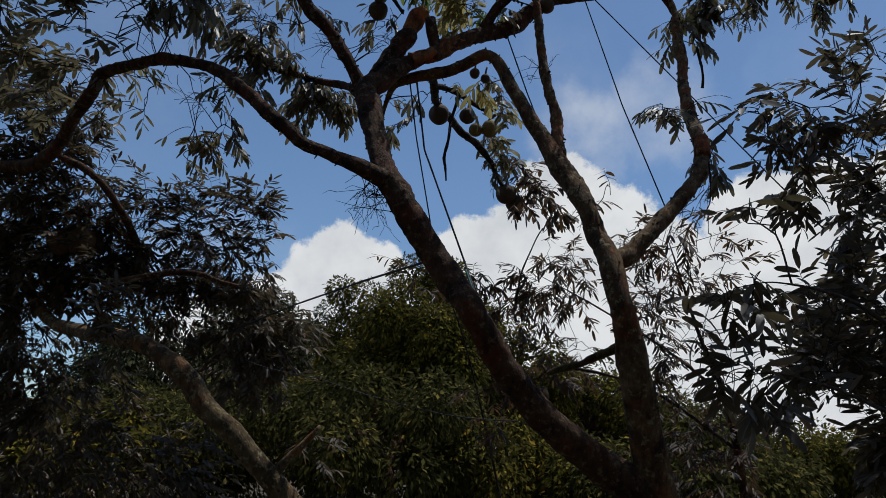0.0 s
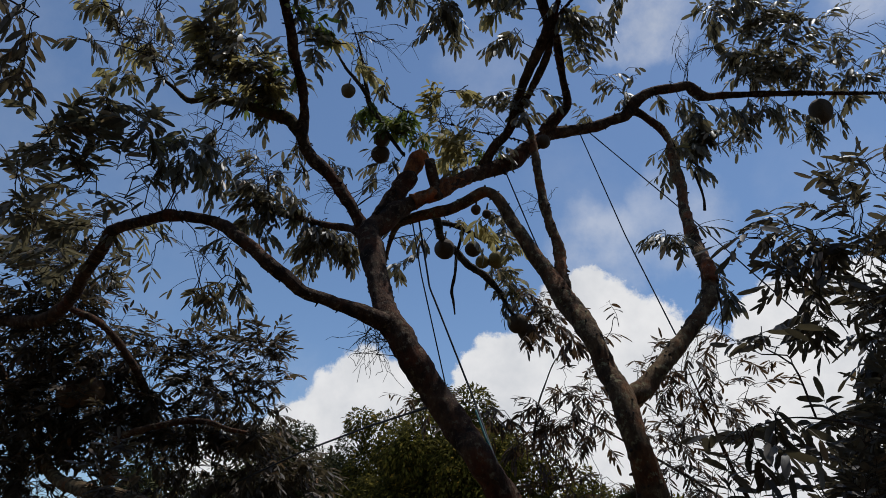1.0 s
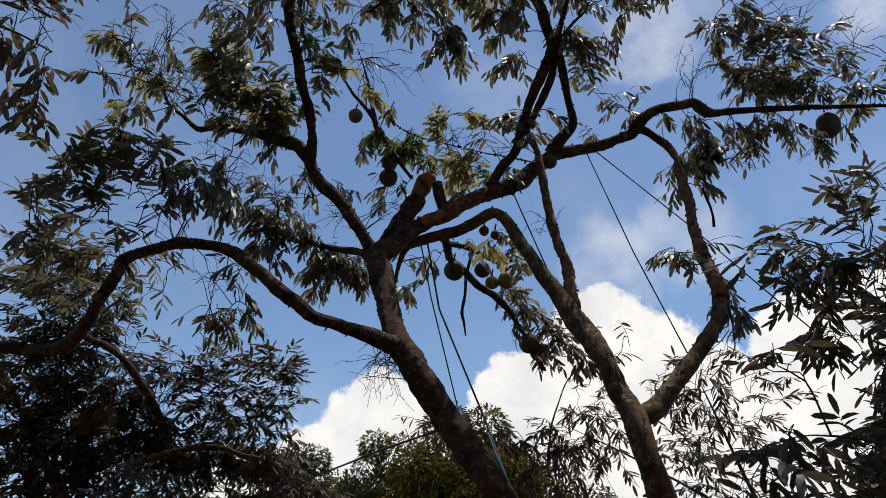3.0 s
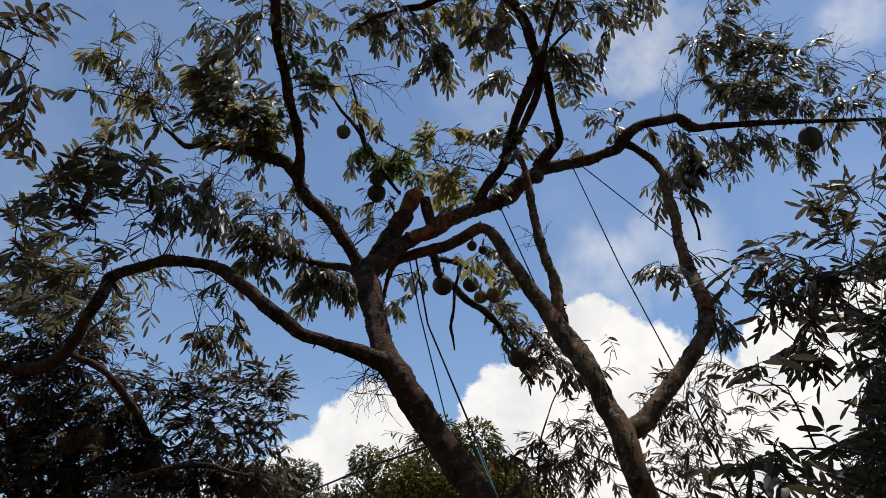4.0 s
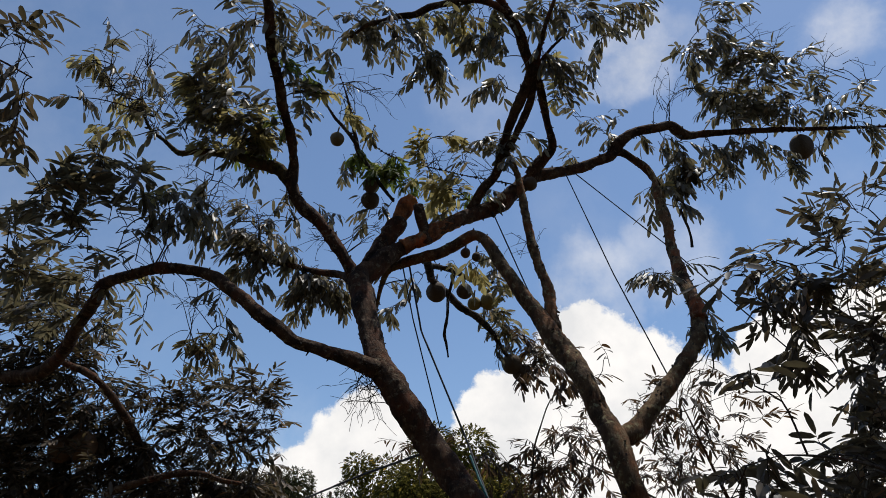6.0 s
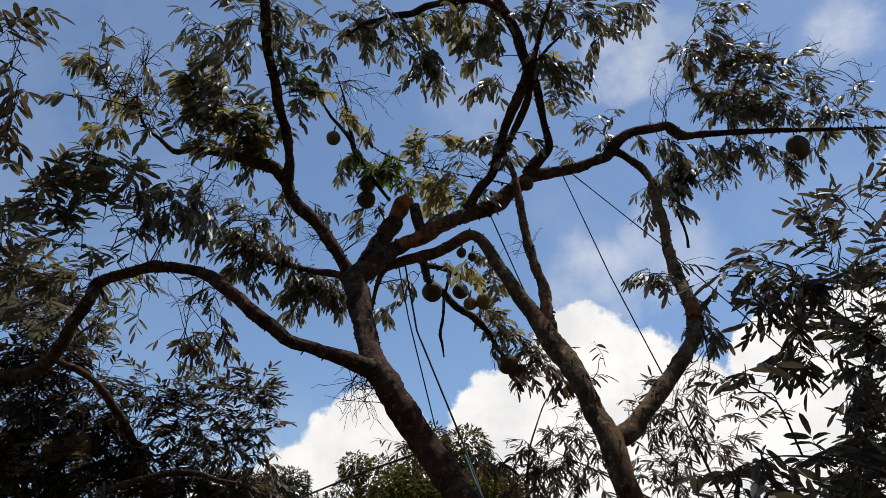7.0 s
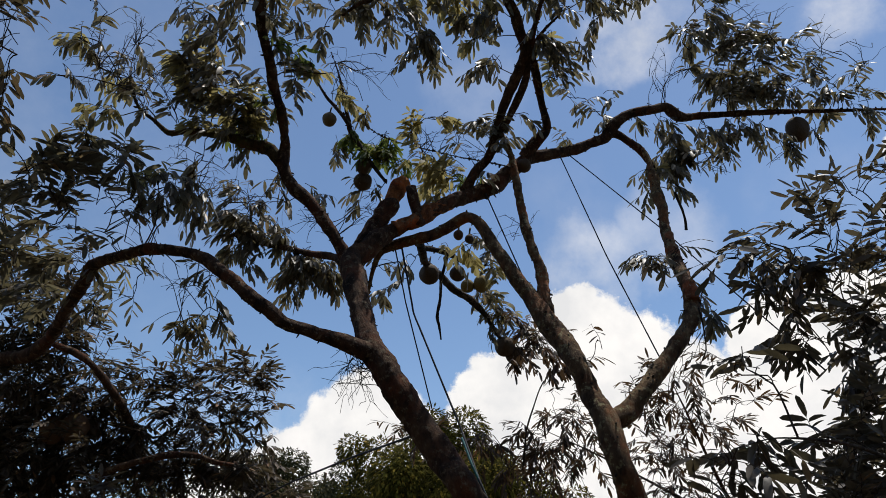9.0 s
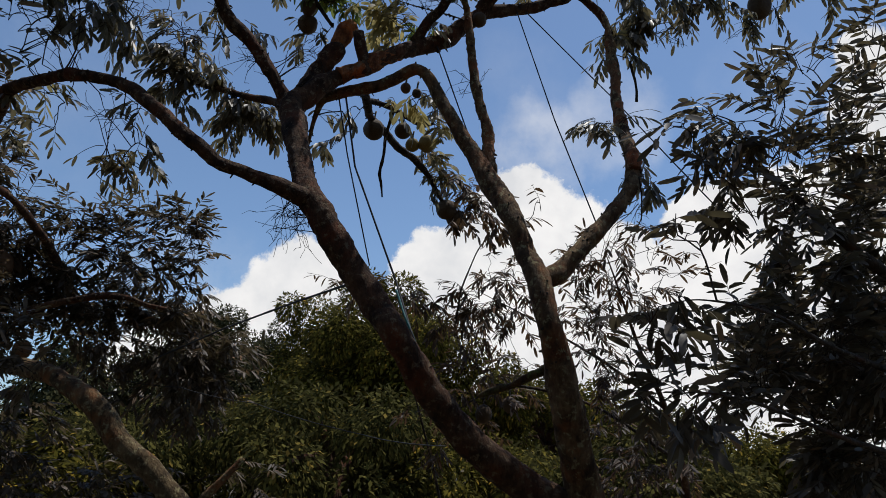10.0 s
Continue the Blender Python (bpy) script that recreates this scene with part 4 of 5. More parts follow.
FADING_SUNLIT_A = [(-2.72, 4.45, 5.25, 0.08, 0.09, 18), (-2.16, 4.50, 4.67, 0.13, 0.07, 22), (-2.45, 5.04, 4.15, 0.09, 0.07, 14), (-1.04, 4.58, 5.81, 0.09, 0.09, 16), (-0.13, 5.40, 5.49, 0.16, 0.14, 48), (0.08, 5.32, 5.30, 0.16, 0.19, 82), (-0.08, 5.58, 5.29, 0.10, 0.14, 34), (0.17, 6.07, 4.87, 0.08, 0.10, 10), (-0.79, 4.90, 5.86, 0.08, 0.11, 24), (-0.24, 5.27, 5.73, 0.08, 0.10, 21), (-0.13, 5.18, 5.76, 0.08, 0.08, 16), (0.01, 5.09, 5.72, 0.08, 0.04, 10), (0.13, 5.09, 5.82, 0.04, 0.11, 10), (0.54, 7.00, 4.80, 0.13, 0.09, 16), (-0.12, 4.39, 6.48, 0.10, 0.10, 20), (0.08, 4.42, 6.63, 0.21, 0.13, 40)]
# several of these clumps are sunlit green leaves, painted pale yellow
FADING_SUNLIT_B = [(0.35, 4.48, 6.62, 0.16, 0.13, 30), (0.44, 4.61, 6.22, 0.10, 0.13, 22), (-2.00, 4.66, 5.75, 0.20, 0.20, 88), (-1.77, 4.78, 5.53, 0.20, 0.15, 96), (-3.16, 4.55, 6.19, 0.10, 0.08, 8), (-2.84, 4.86, 5.93, 0.11, 0.11, 26), (2.27, 5.64, 5.46, 0.08, 0.11, 12), (1.12, 4.99, 6.19, 0.11, 0.11, 14), (0.93, 4.81, 6.23, 0.08, 0.11, 12), (-2.09, 4.53, 5.90, 0.13, 0.14, 36), (-2.13, 4.54, 5.68, 0.11, 0.11, 22), (-1.60, 4.78, 5.56, 0.13, 0.13, 40), (-1.91, 4.83, 5.39, 0.20, 0.07, 34), (-2.61, 4.37, 5.18, 0.08, 0.08, 16), (0.59, 6.18, 4.64, 0.11, 0.15, 34), (0.76, 7.14, 4.59, 0.10, 0.19, 20), (0.31, 5.47, 4.48, 0.13, 0.07, 16)]
FERN_FOLIAGE_A = [(-1.21, 4.51, 5.91, 0.11, 0.04, 22), (-0.82, 5.55, 5.87, 0.08, 0.14, 60), (-0.53, 5.55, 5.77, 0.14, 0.08, 60), (-0.47, 5.59, 5.63, 0.11, 0.10, 70), (-0.63, 5.50, 5.63, 0.08, 0.08, 36), (-0.33, 5.58, 5.52, 0.08, 0.08, 30), (-1.61, 4.97, 5.48, 0.13, 0.05, 36), (-1.76, 4.91, 5.43, 0.13, 0.05, 24), (-1.35, 4.24, 5.84, 0.06, 0.05, 10), (-1.40, 4.61, 5.48, 0.07, 0.07, 14), (0.40, 5.39, 5.25, 0.16, 0.04, 20)]
REDDISH_BACKLIT_A = [(1.29, 7.44, 4.41, 0.22, 0.16, 44), (1.12, 7.42, 4.23, 0.16, 0.16, 24), (1.32, 6.67, 3.99, 0.07, 0.11, 10), (1.37, 7.49, 4.12, 0.10, 0.10, 10), (1.00, 7.45, 4.38, 0.12, 0.12, 14), (1.18, 4.66, 3.38, 0.05, 0.06, 4), (1.12, 4.74, 3.24, 0.05, 0.06, 4), (0.93, 6.62, 4.28, 0.16, 0.14, 34), (1.11, 6.73, 4.10, 0.13, 0.16, 34), (0.89, 6.89, 4.01, 0.14, 0.08, 20), (1.23, 6.71, 3.93, 0.08, 0.10, 14)]
VINE = [(2.32, 5.60, 5.26, 0.014), (2.35, 5.64, 5.19, 0.012), (2.39, 5.68, 5.11, 0.012), (2.42, 5.73, 5.02, 0.012), (2.43, 5.77, 4.96, 0.016), (2.43, 5.78, 4.94, 0.017)]
LOW_VINE = [(1.99, 4.78, 3.68, 0.007), (2.02, 4.83, 3.58, 0.006), (2.04, 4.89, 3.48, 0.005), (2.05, 4.94, 3.40, 0.005), (2.02, 4.98, 3.33, 0.004)]
BARE_TWIGS = [(-0.58, 4.64, 3.11, 0.25, 0.24, 16), (-2.85, 4.66, 6.09, 0.46, 0.41, 24), (4.15, 5.34, 6.91, 0.48, 0.42, 16), (-1.93, 4.67, 3.86, 0.25, 0.21, 10), (-0.61, 5.10, 4.72, 0.24, 0.24, 10), (-0.72, 4.96, 6.16, 0.38, 0.32, 14), (2.35, 5.31, 6.56, 0.29, 0.41, 12), (-2.18, 4.59, 4.41, 0.35, 0.26, 14), (-0.08, 5.23, 5.69, 0.27, 0.27, 10), (2.78, 5.72, 5.65, 0.23, 0.17, 8)]
MORE_BARE_TWIGS = [(-2.45, 4.71, 5.79, 0.40, 0.35, 16), (-1.82, 5.30, 4.97, 0.41, 0.31, 12), (-1.10, 5.14, 4.64, 0.29, 0.24, 8), (-2.10, 5.06, 5.18, 0.40, 0.25, 12), (0.41, 5.28, 5.60, 0.27, 0.27, 8), (3.21, 5.12, 7.09, 0.47, 0.35, 12), (0.69, 5.32, 4.74, 0.25, 0.25, 5), (-1.25, 4.22, 5.85, 0.28, 0.33, 10), (3.62, 5.82, 5.87, 0.35, 0.24, 6), (1.00, 4.94, 3.20, 0.08, 0.21, 6), (2.31, 5.68, 3.71, 0.20, 0.29, 8), (2.09, 5.81, 3.49, 0.15, 0.24, 6), (-2.52, 4.45, 6.23, 0.20, 0.30, 10)]

durian_tree = thing("durian_tree", (1.40, 4.6, 0.0), "tall two-stemmed durian tree with grey-brown bark and hanging fruit", "tree")
limb("left_stem", LEFT_STEM, BARK, durian_tree, 22, 0.13, "leaning grey-brown stem")
limb("right_stem", RIGHT_STEM, BARK_LICHEN, durian_tree, 22, 0.13, "grey-green stem that forks and arches over")
limb("arching_limb", ARCH_LIMB, BARK, durian_tree, 16, 0.17)
limb("upper_limb", UPPER_LIMB, BARK, durian_tree)
limb("mossy_limb", MOSSY_LIMB, MOSS, durian_tree, 12, 0.3, "limb grown over with moss and fern")
limb("main_limb", MAIN_LIMB, BARK, durian_tree, 16)
limb("rising_limb", RISING_LIMB, BARK, durian_tree)
limb("crossing_limb", CROSS_LIMB, BARK, durian_tree)
limb("twin_limb", TWIN_LIMB, BARK, durian_tree)
limb("inner_limb", INNER_LIMB, BARK_LICHEN, durian_tree, 14, 0.3)
limb("outer_limb", OUTER_LIMB, BARK_LICHEN, durian_tree, 18)
limb("forked_limb", FORK_LIMB, BARK, durian_tree, 10)
limb("stub", STUB, BARK, durian_tree, 16, 0.25, "knobbly stub of a cut limb")
limb("orange_stub", STUB_TOP, BARK_ORANGE, durian_tree, 16, 0.25, "sawn-off stub with orange bark")
limb("dark_stub", DARK_STUB, BARK, durian_tree, 12, 0.2, "short dark broken stub")
limb("peeled_bark", PEELED_MAIN, BARK_RAW, durian_tree, 18, 0.34, "patch of rusty orange bark")
limb("peeled_bark", PEELED_OUTER, BARK_RUST, durian_tree, 18, 0.34, "patch of rusty orange bark")
limb("broken_limb", BROKEN_LIMB, MOSS, durian_tree, 10, 0.3, "short broken mossy limb")
limb("fruiting_limb", FRUIT_LIMB, BARK_DARK, durian_tree, 8, 0.25)
limb("fruiting_limb", FRUIT_SIDE_LIMB, BARK_DARK, durian_tree, 8, 0.25)
limb("hanging_twig", HANGING_TWIG, BARK_DARK, durian_tree, 8, 0.3)
limb("side_limb", SIDE_LIMB, BARK, durian_tree, 10)
limb("tall_twig", TALL_TWIG, BARK_DARK, durian_tree, 8)
limb("hanging_vine", VINE, BARK_DARK, durian_tree, 6)
limb("hanging_vine", LOW_VINE, BARK_DARK, durian_tree, 6)
limb("top_limb", TOP_LIMB, BARK, durian_tree, 8)
limb("fruit_twig", FRUIT_TWIG, BARK_DARK, durian_tree, 8)
limb("thin_shoot", THIN_SHOOT, BARK_DARK, durian_tree, 8)

# the crown goes on above the clearing, out of sight, added as shade below
HIGH_LIMB = [(0.44, 4.06, 7.11, 0.02), (0.5, 3.8, 7.6, 0.02), (0.6, 3.4, 8.2, 0.018), (0.7, 2.4, 8.8, 0.015)]
HIGH_SIDE_LIMB = [(-1.42, 3.55, 6.4, 0.022), (-1.6, 3.4, 6.9, 0.022), (-1.9, 3.2, 7.6, 0.018), (-1.6, 2.4, 8.2, 0.012)]
HIGH_SHADE_FOLIAGE = [(0.6, 3.6, 8.3, 0.9, 0.6, 260), (1.5, 3.4, 8.2, 0.9, 0.6, 260), (0.0, 3.0, 8.6, 0.9, 0.6, 260), (2.4, 4.0, 8.0, 0.9, 0.6, 240),
                (-1.8, 3.0, 7.9, 0.9, 0.6, 240), (-1.0, 2.2, 8.4, 0.9, 0.6, 240), (0.8, 2.2, 9.0, 0.9, 0.6, 240), (-2.6, 3.4, 7.6, 0.8, 0.5, 200)]
limb("high_limb", HIGH_LIMB, BARK, durian_tree, 10)
limb("high_limb", HIGH_SIDE_LIMB, BARK, durian_tree, 10)
ALL_LIMBS = [HIGH_LIMB, HIGH_SIDE_LIMB, LEFT_STEM, RIGHT_STEM, ARCH_LIMB, UPPER_LIMB, MOSSY_LIMB, MAIN_LIMB, RISING_LIMB, CROSS_LIMB, TWIN_LIMB, INNER_LIMB, OUTER_LIMB, FORK_LIMB,
             FRUIT_LIMB, FRUIT_SIDE_LIMB, SIDE_LIMB, TALL_TWIG, FRUIT_TWIG, TOP_LIMB, THIN_SHOOT]
grown = Growth(ALL_LIMBS, 11, 0.14, 0.28, 0.4)
grown.grow(ARCH_FOLIAGE_A + ARCH_FOLIAGE_B, 1.1)
grown.length, grown.width, grown.droop = 0.112, 0.24, 0.35
grown.grow(ARCH_FOLIAGE_C, 1.3)
grown.length, grown.width, grown.droop = 0.122, 0.26, 1.0
for clumps, fullness in ((UPPER_FOLIAGE_A + UPPER_FOLIAGE_B + UPPER_FOLIAGE_C, 1.6), (SIDE_FOLIAGE_A + SIDE_FOLIAGE_B, 2.1), (TOP_FOLIAGE_A + TOP_FOLIAGE_B, 1.85),
                         (CROSS_FOLIAGE_A + CROSS_FOLIAGE_B, 1.75), (MAIN_FOLIAGE_A + MAIN_FOLIAGE_B + MAIN_FOLIAGE_C, 2.2), (OUTER_FOLIAGE_A, 1.9), (LOW_FOLIAGE_A, 1.85), (HIGH_SHADE_FOLIAGE, 1.0)):
    grown.grow(clumps, fullness)
for points in ALL_LIMBS:
    grown.fuzz(points, 50)
for c in BARE_TWIGS + MORE_BARE_TWIGS:
    grown.bare(*c)
grown.tassel((-0.54, 4.40, 3.16), 6, 0.46)
grown.finish(durian_tree, LEAF, LEAF_ONE, 300, (-1.6, 4.0, 4.2), "crown of long dark green drooping leaves")
for name, group, mat, seed, length, label in (("fern", FERN_FOLIAGE_A, LEAF_BRIGHT, 21, 0.1, "bright green ferns growing on the limbs"),
                                             ("fading_foliage", FADING_SUNLIT_A + FADING_SUNLIT_B, LEAF_YELLOW, 22, 0.118, "yellowing leaves, and green ones painted yellow where sun shines through"),
                                             # leaves backlit against cloud, their pinkish tint put into the colour
                                             ("reddish_foliage", REDDISH_BACKLIT_A, LEAF_THIN, 23, 0.118, "drooping leaves at the branch tips, tinted reddish as if backlit")):
    extra = Growth(ALL_LIMBS, seed, length, 0.3, 0.8)
    extra.grow(group, 1.6)
    part_of(name, crown_mesh(name, extra.leaves, mat), durian_tree, label, "stuff")
    part_of(name + "_stem", mesh_from(name + "_stem", extra.verts, extra.faces, BARK_DARK), durian_tree, "thin brown stems", "stuff")
settle(durian_tree)

# ---------------------------------------------------------------- the tree on the left
LEFT_TRUNK = [(-0.10, 5.50, 0.17, 0.122), (-0.34, 5.43, 0.43, 0.109), (-0.66, 5.35, 0.78, 0.096), (-0.94, 5.28, 1.06, 0.083), (-1.18, 5.22, 1.30, 0.076), (-1.40, 5.22, 1.51, 0.074), (-1.62, 5.24, 1.68, 0.078), (-1.80, 5.24, 1.89, 0.079), (-2.09, 5.37, 2.06, 0.068), (-2.34, 5.58, 2.15, 0.067), (-2.71, 6.01, 2.24, 0.069), (-3.32, 6.76, 2.38, 0.065), (-4.15, 7.58, 2.70, 0.059), (-5.19, 8.06, 3.76, 0.037)]
LEFT_SIDE_LIMB = [(-1.05, 5.25, 1.23, 0.034), (-0.99, 5.25, 1.33, 0.030), (-0.87, 5.24, 1.46, 0.027), (-0.77, 5.25, 1.58, 0.019)]
LEFT_ARM = [(-3.35, 7.20, 2.88, 0.045), (-3.23, 7.16, 2.96, 0.039), (-3.02, 7.12, 3.02, 0.034), (-2.82, 7.09, 3.06, 0.034), (-2.61, 7.07, 3.10, 0.034), (-2.36, 7.08, 3.09, 0.028), (-2.20, 7.10, 3.04, 0.023), (-1.99, 7.13, 3.01, 0.017)]
LEFT_ARM_B = [(-3.85, 6.51, 4.08, 0.028), (-3.56, 6.56, 3.98, 0.034), (-3.38, 6.63, 3.87, 0.034), (-3.28, 6.76, 3.75, 0.034), (-3.24, 6.99, 3.65, 0.038), (-3.27, 7.39, 3.56, 0.042), (-3.37, 8.03, 3.44, 0.045), (-3.41, 8.67, 3.12, 0.054)]
OVERHANG = [(-5.19, 8.06, 3.76, 0.048), (-6.27, 6.16, 5.89, 0.047), (-5.25, 4.65, 6.29, 0.034), (-4.28, 4.12, 6.01, 0.020), (-3.54, 3.90, 5.59, 0.010), (-3.07, 3.84, 5.29, 0.006)]
LEFT_FOLIAGE_A = [(-3.27, 7.53, 4.10, 0.40, 0.27, 315), (-2.76, 7.55, 4.08, 0.47, 0.23, 321), (-2.22, 7.64, 4.11, 0.41, 0.24, 320), (-1.93, 7.77, 3.89, 0.20, 0.34, 198), (-3.42, 7.66, 3.69, 0.40, 0.26, 268), (-2.80, 7.87, 3.72, 0.47, 0.34, 442), (-2.22, 7.90, 3.66, 0.34, 0.27, 220), (-3.12, 8.10, 3.33, 0.54, 0.27, 390), (-2.35, 8.14, 3.24, 0.54, 0.27, 716), (-4.08, 6.91, 4.17, 0.44, 0.25, 243), (-4.37, 7.19, 3.90, 0.44, 0.32, 343)]
LEFT_FOLIAGE_G = [(-3.63, 7.83, 3.39, 0.39, 0.32, 330), (-3.77, 7.74, 3.68, 0.39, 0.26, 209), (-3.21, 8.10, 3.10, 0.40, 0.20, 173), (-4.31, 7.17, 3.95, 0.51, 0.38, 771), (-3.80, 7.29, 3.84, 0.39, 0.32, 326), (-4.45, 7.43, 3.46, 0.51, 0.32, 660), (-3.21, 7.42, 3.68, 0.39, 0.33, 268), (-2.74, 7.53, 3.62, 0.40, 0.40, 440), (-2.18, 7.65, 3.84, 0.34, 0.34, 356), (-3.92, 6.93, 4.34, 0.38, 0.31, 260)]
LEFT_FOLIAGE_F = [(-4.43, 6.86, 4.67, 0.51, 0.32, 513), (-3.88, 6.74, 4.88, 0.39, 0.32, 302), (-4.61, 7.01, 4.21, 0.38, 0.25, 192), (-4.00, 6.98, 4.46, 0.39, 0.26, 286), (-3.58, 7.13, 4.19, 0.32, 0.26, 141), (-4.62, 6.61, 5.09, 0.39, 0.32, 302), (-3.64, 7.35, 3.82, 0.39, 0.26, 216)]
LEFT_FOLIAGE_B = [(-3.88, 7.41, 3.71, 0.45, 0.32, 337), (-4.31, 7.46, 3.42, 0.57, 0.38, 819), (-3.64, 7.69, 3.24, 0.58, 0.32, 577), (-4.37, 7.73, 2.95, 0.63, 0.32, 758), (-1.99, 8.33, 3.12, 0.27, 0.21, 150), (-4.49, 6.86, 4.28, 0.31, 0.31, 238), (-1.83, 8.00, 3.50, 0.07, 0.07, 4), (-3.93, 7.91, 3.05, 0.52, 0.26, 602), (-4.55, 7.72, 3.18, 0.51, 0.32, 586), (-3.83, 7.01, 3.31, 0.23, 0.17, 90), (-3.49, 6.99, 3.25, 0.14, 0.09, 30)]
LEFT_FOLIAGE_C = [(-4.46, 7.83, 3.18, 0.60, 0.47, 749), (-3.71, 7.77, 3.29, 0.40, 0.40, 357), (-4.29, 7.89, 2.31, 0.59, 0.39, 559), (-2.78, 8.09, 2.83, 0.75, 0.34, 797), (-2.17, 8.29, 2.78, 0.56, 0.42, 841), (-3.16, 8.39, 2.60, 0.42, 0.21, 157), (-2.19, 8.46, 2.27, 0.63, 0.42, 946), (-4.03, 8.33, 1.88, 0.81, 0.34, 829), (-4.33, 8.38, 1.42, 0.74, 0.40, 850), (-3.43, 8.39, 1.29, 0.60, 0.40, 602), (-1.66, 8.58, 2.80, 0.42, 0.35, 526), (-2.10, 8.77, 2.34, 0.42, 0.35, 394)]
LEFT_FOLIAGE_D = [(-2.66, 8.59, 1.22, 0.62, 0.48, 657), (-4.28, 8.57, 0.82, 0.80, 0.40, 785), (-3.24, 8.63, 0.81, 0.74, 0.34, 559), (-1.82, 8.50, 2.43, 0.43, 0.43, 404), (-1.17, 8.47, 1.43, 0.34, 0.27, 104), (-4.83, 8.20, 2.71, 0.34, 0.34, 339), (-4.75, 8.38, 2.16, 0.41, 0.34, 438)]
LEFT_FOLIAGE_E = [(-5.14, 7.49, 3.68, 0.65, 0.52, 1355), (-5.18, 7.83, 2.61, 0.65, 0.52, 1506), (-5.23, 8.13, 1.66, 0.65, 0.59, 1694), (-5.05, 8.38, 0.84, 0.65, 0.52, 1506)]
LEFT_FOLIAGE_H = [(-3.42, 7.88, 3.16, 0.28, 0.16, 260), (-2.99, 7.85, 3.09, 0.31, 0.14, 280), (-2.58, 7.89, 3.13, 0.31, 0.14, 280), (-2.07, 7.64, 3.04, 0.24, 0.11, 180), (-3.20, 7.58, 3.39, 0.18, 0.12, 110), (-2.83, 7.78, 3.35, 0.19, 0.07, 60), (-4.49, 7.83, 2.16, 0.21, 0.31, 220), (-4.31, 7.97, 1.71, 0.24, 0.21, 200), (-4.50, 7.59, 2.61, 0.18, 0.24, 140), (-3.93, 7.73, 1.89, 0.24, 0.16, 120)]
BEND_FOLIAGE = [(-2.52, 5.47, 2.20, 0.12, 0.06, 51), (-2.65, 5.43, 2.36, 0.12, 0.08, 68), (-2.43, 5.53, 2.01, 0.11, 0.05, 24), (-2.50, 5.38, 2.46, 0.12, 0.07, 51), (-2.30, 5.43, 2.25, 0.06, 0.03, 10)]
OVERHANG_FOLIAGE = [(-3.39, 3.81, 5.74, 0.24, 0.22, 86), (-3.26, 3.92, 5.37, 0.22, 0.22, 75), (-3.33, 4.09, 5.07, 0.19, 0.17, 54), (-3.24, 4.06, 4.92, 0.11, 0.09, 8), (-3.19, 3.77, 5.82, 0.13, 0.18, 25), (-3.86, 4.12, 5.62, 0.37, 0.50, 296), (-3.22, 4.04, 5.05, 0.15, 0.06, 13), (-3.23, 4.11, 4.94, 0.11, 0.09, 16), (-3.18, 3.88, 5.33, 0.11, 0.08, 10), (-3.15, 3.75, 5.55, 0.12, 0.13, 26)]

left_tree = thing("fruit_tree", (-0.34, 5.43, 0.0), "leaning tree with pale trunk and dense dark leaves", "tree")
limb("trunk", LEFT_TRUNK, BARK_PALE, left_tree, 20, 0.14, "leaning pale brown trunk")
limb("side_limb", LEFT_SIDE_LIMB, BARK_PALE, left_tree, 12)
limb("arm", LEFT_ARM, BARK, left_tree, 10)
limb("thin_arm", LEFT_ARM_B, BARK, left_tree, 10)
limb("overhanging_limb", OVERHANG, BARK, left_tree, 10)
grown = Growth([LEFT_TRUNK, LEFT_SIDE_LIMB, LEFT_ARM, LEFT_ARM_B, OVERHANG], 12, 0.12, 0.26, 0.3)
for clumps, fullness in ((LEFT_FOLIAGE_A, 0.8), (LEFT_FOLIAGE_G + LEFT_FOLIAGE_F, 0.8), (LEFT_FOLIAGE_B + LEFT_FOLIAGE_C, 0.92), (LEFT_FOLIAGE_D + LEFT_FOLIAGE_E, 0.95), (LEFT_FOLIAGE_H, 1.0)):
    grown.grow(clumps, fullness)
grown.grow(BEND_FOLIAGE)
grown.length, grown.width, grown.droop = 0.16, 0.22, 0.45
grown.grow(OVERHANG_FOLIAGE, 0.34)
for points in (LEFT_TRUNK, LEFT_SIDE_LIMB, LEFT_ARM, LEFT_ARM_B):
    grown.fuzz(points, 40)
grown.finish(left_tree, LEAF_LEFT, LEAF_LEFT_ONE, 250, (-2.2, 4.6, 5.0), "dense crown of dark green narrow leaves")
settle(left_tree)

# ---------------------------------------------------------------- the broad-leaved tree on the right
RIGHT_TRUNK = [(5.04, 5.74, 0.69, 0.172), (4.93, 5.49, 1.53, 0.141), (4.78, 5.23, 2.37, 0.117), (4.55, 5.02, 3.07, 0.083), (4.36, 4.89, 3.86, 0.059), (4.29, 4.74, 4.68, 0.027), (4.23, 4.60, 5.12, 0.009)]
RIGHT_ARM_A = [(4.66, 5.12, 2.74, 0.058), (3.64, 4.80, 3.21, 0.042), (3.19, 4.71, 3.55, 0.028), (2.79, 4.71, 3.93, 0.014), (2.57, 4.76, 4.14, 0.007)]
RIGHT_ARM_B = [(4.82, 5.30, 2.16, 0.032), (3.17, 4.46, 2.35, 0.020), (2.52, 4.12, 2.49, 0.012), (1.93, 3.83, 2.48, 0.005), (1.63, 3.76, 2.41, 0.003)]
RIGHT_ARM_C = [(4.92, 5.47, 1.57, 0.032), (3.29, 4.63, 1.78, 0.019), (2.43, 4.19, 1.94, 0.010), (1.91, 3.99, 1.98, 0.005), (1.61, 3.92, 1.89, 0.003)]
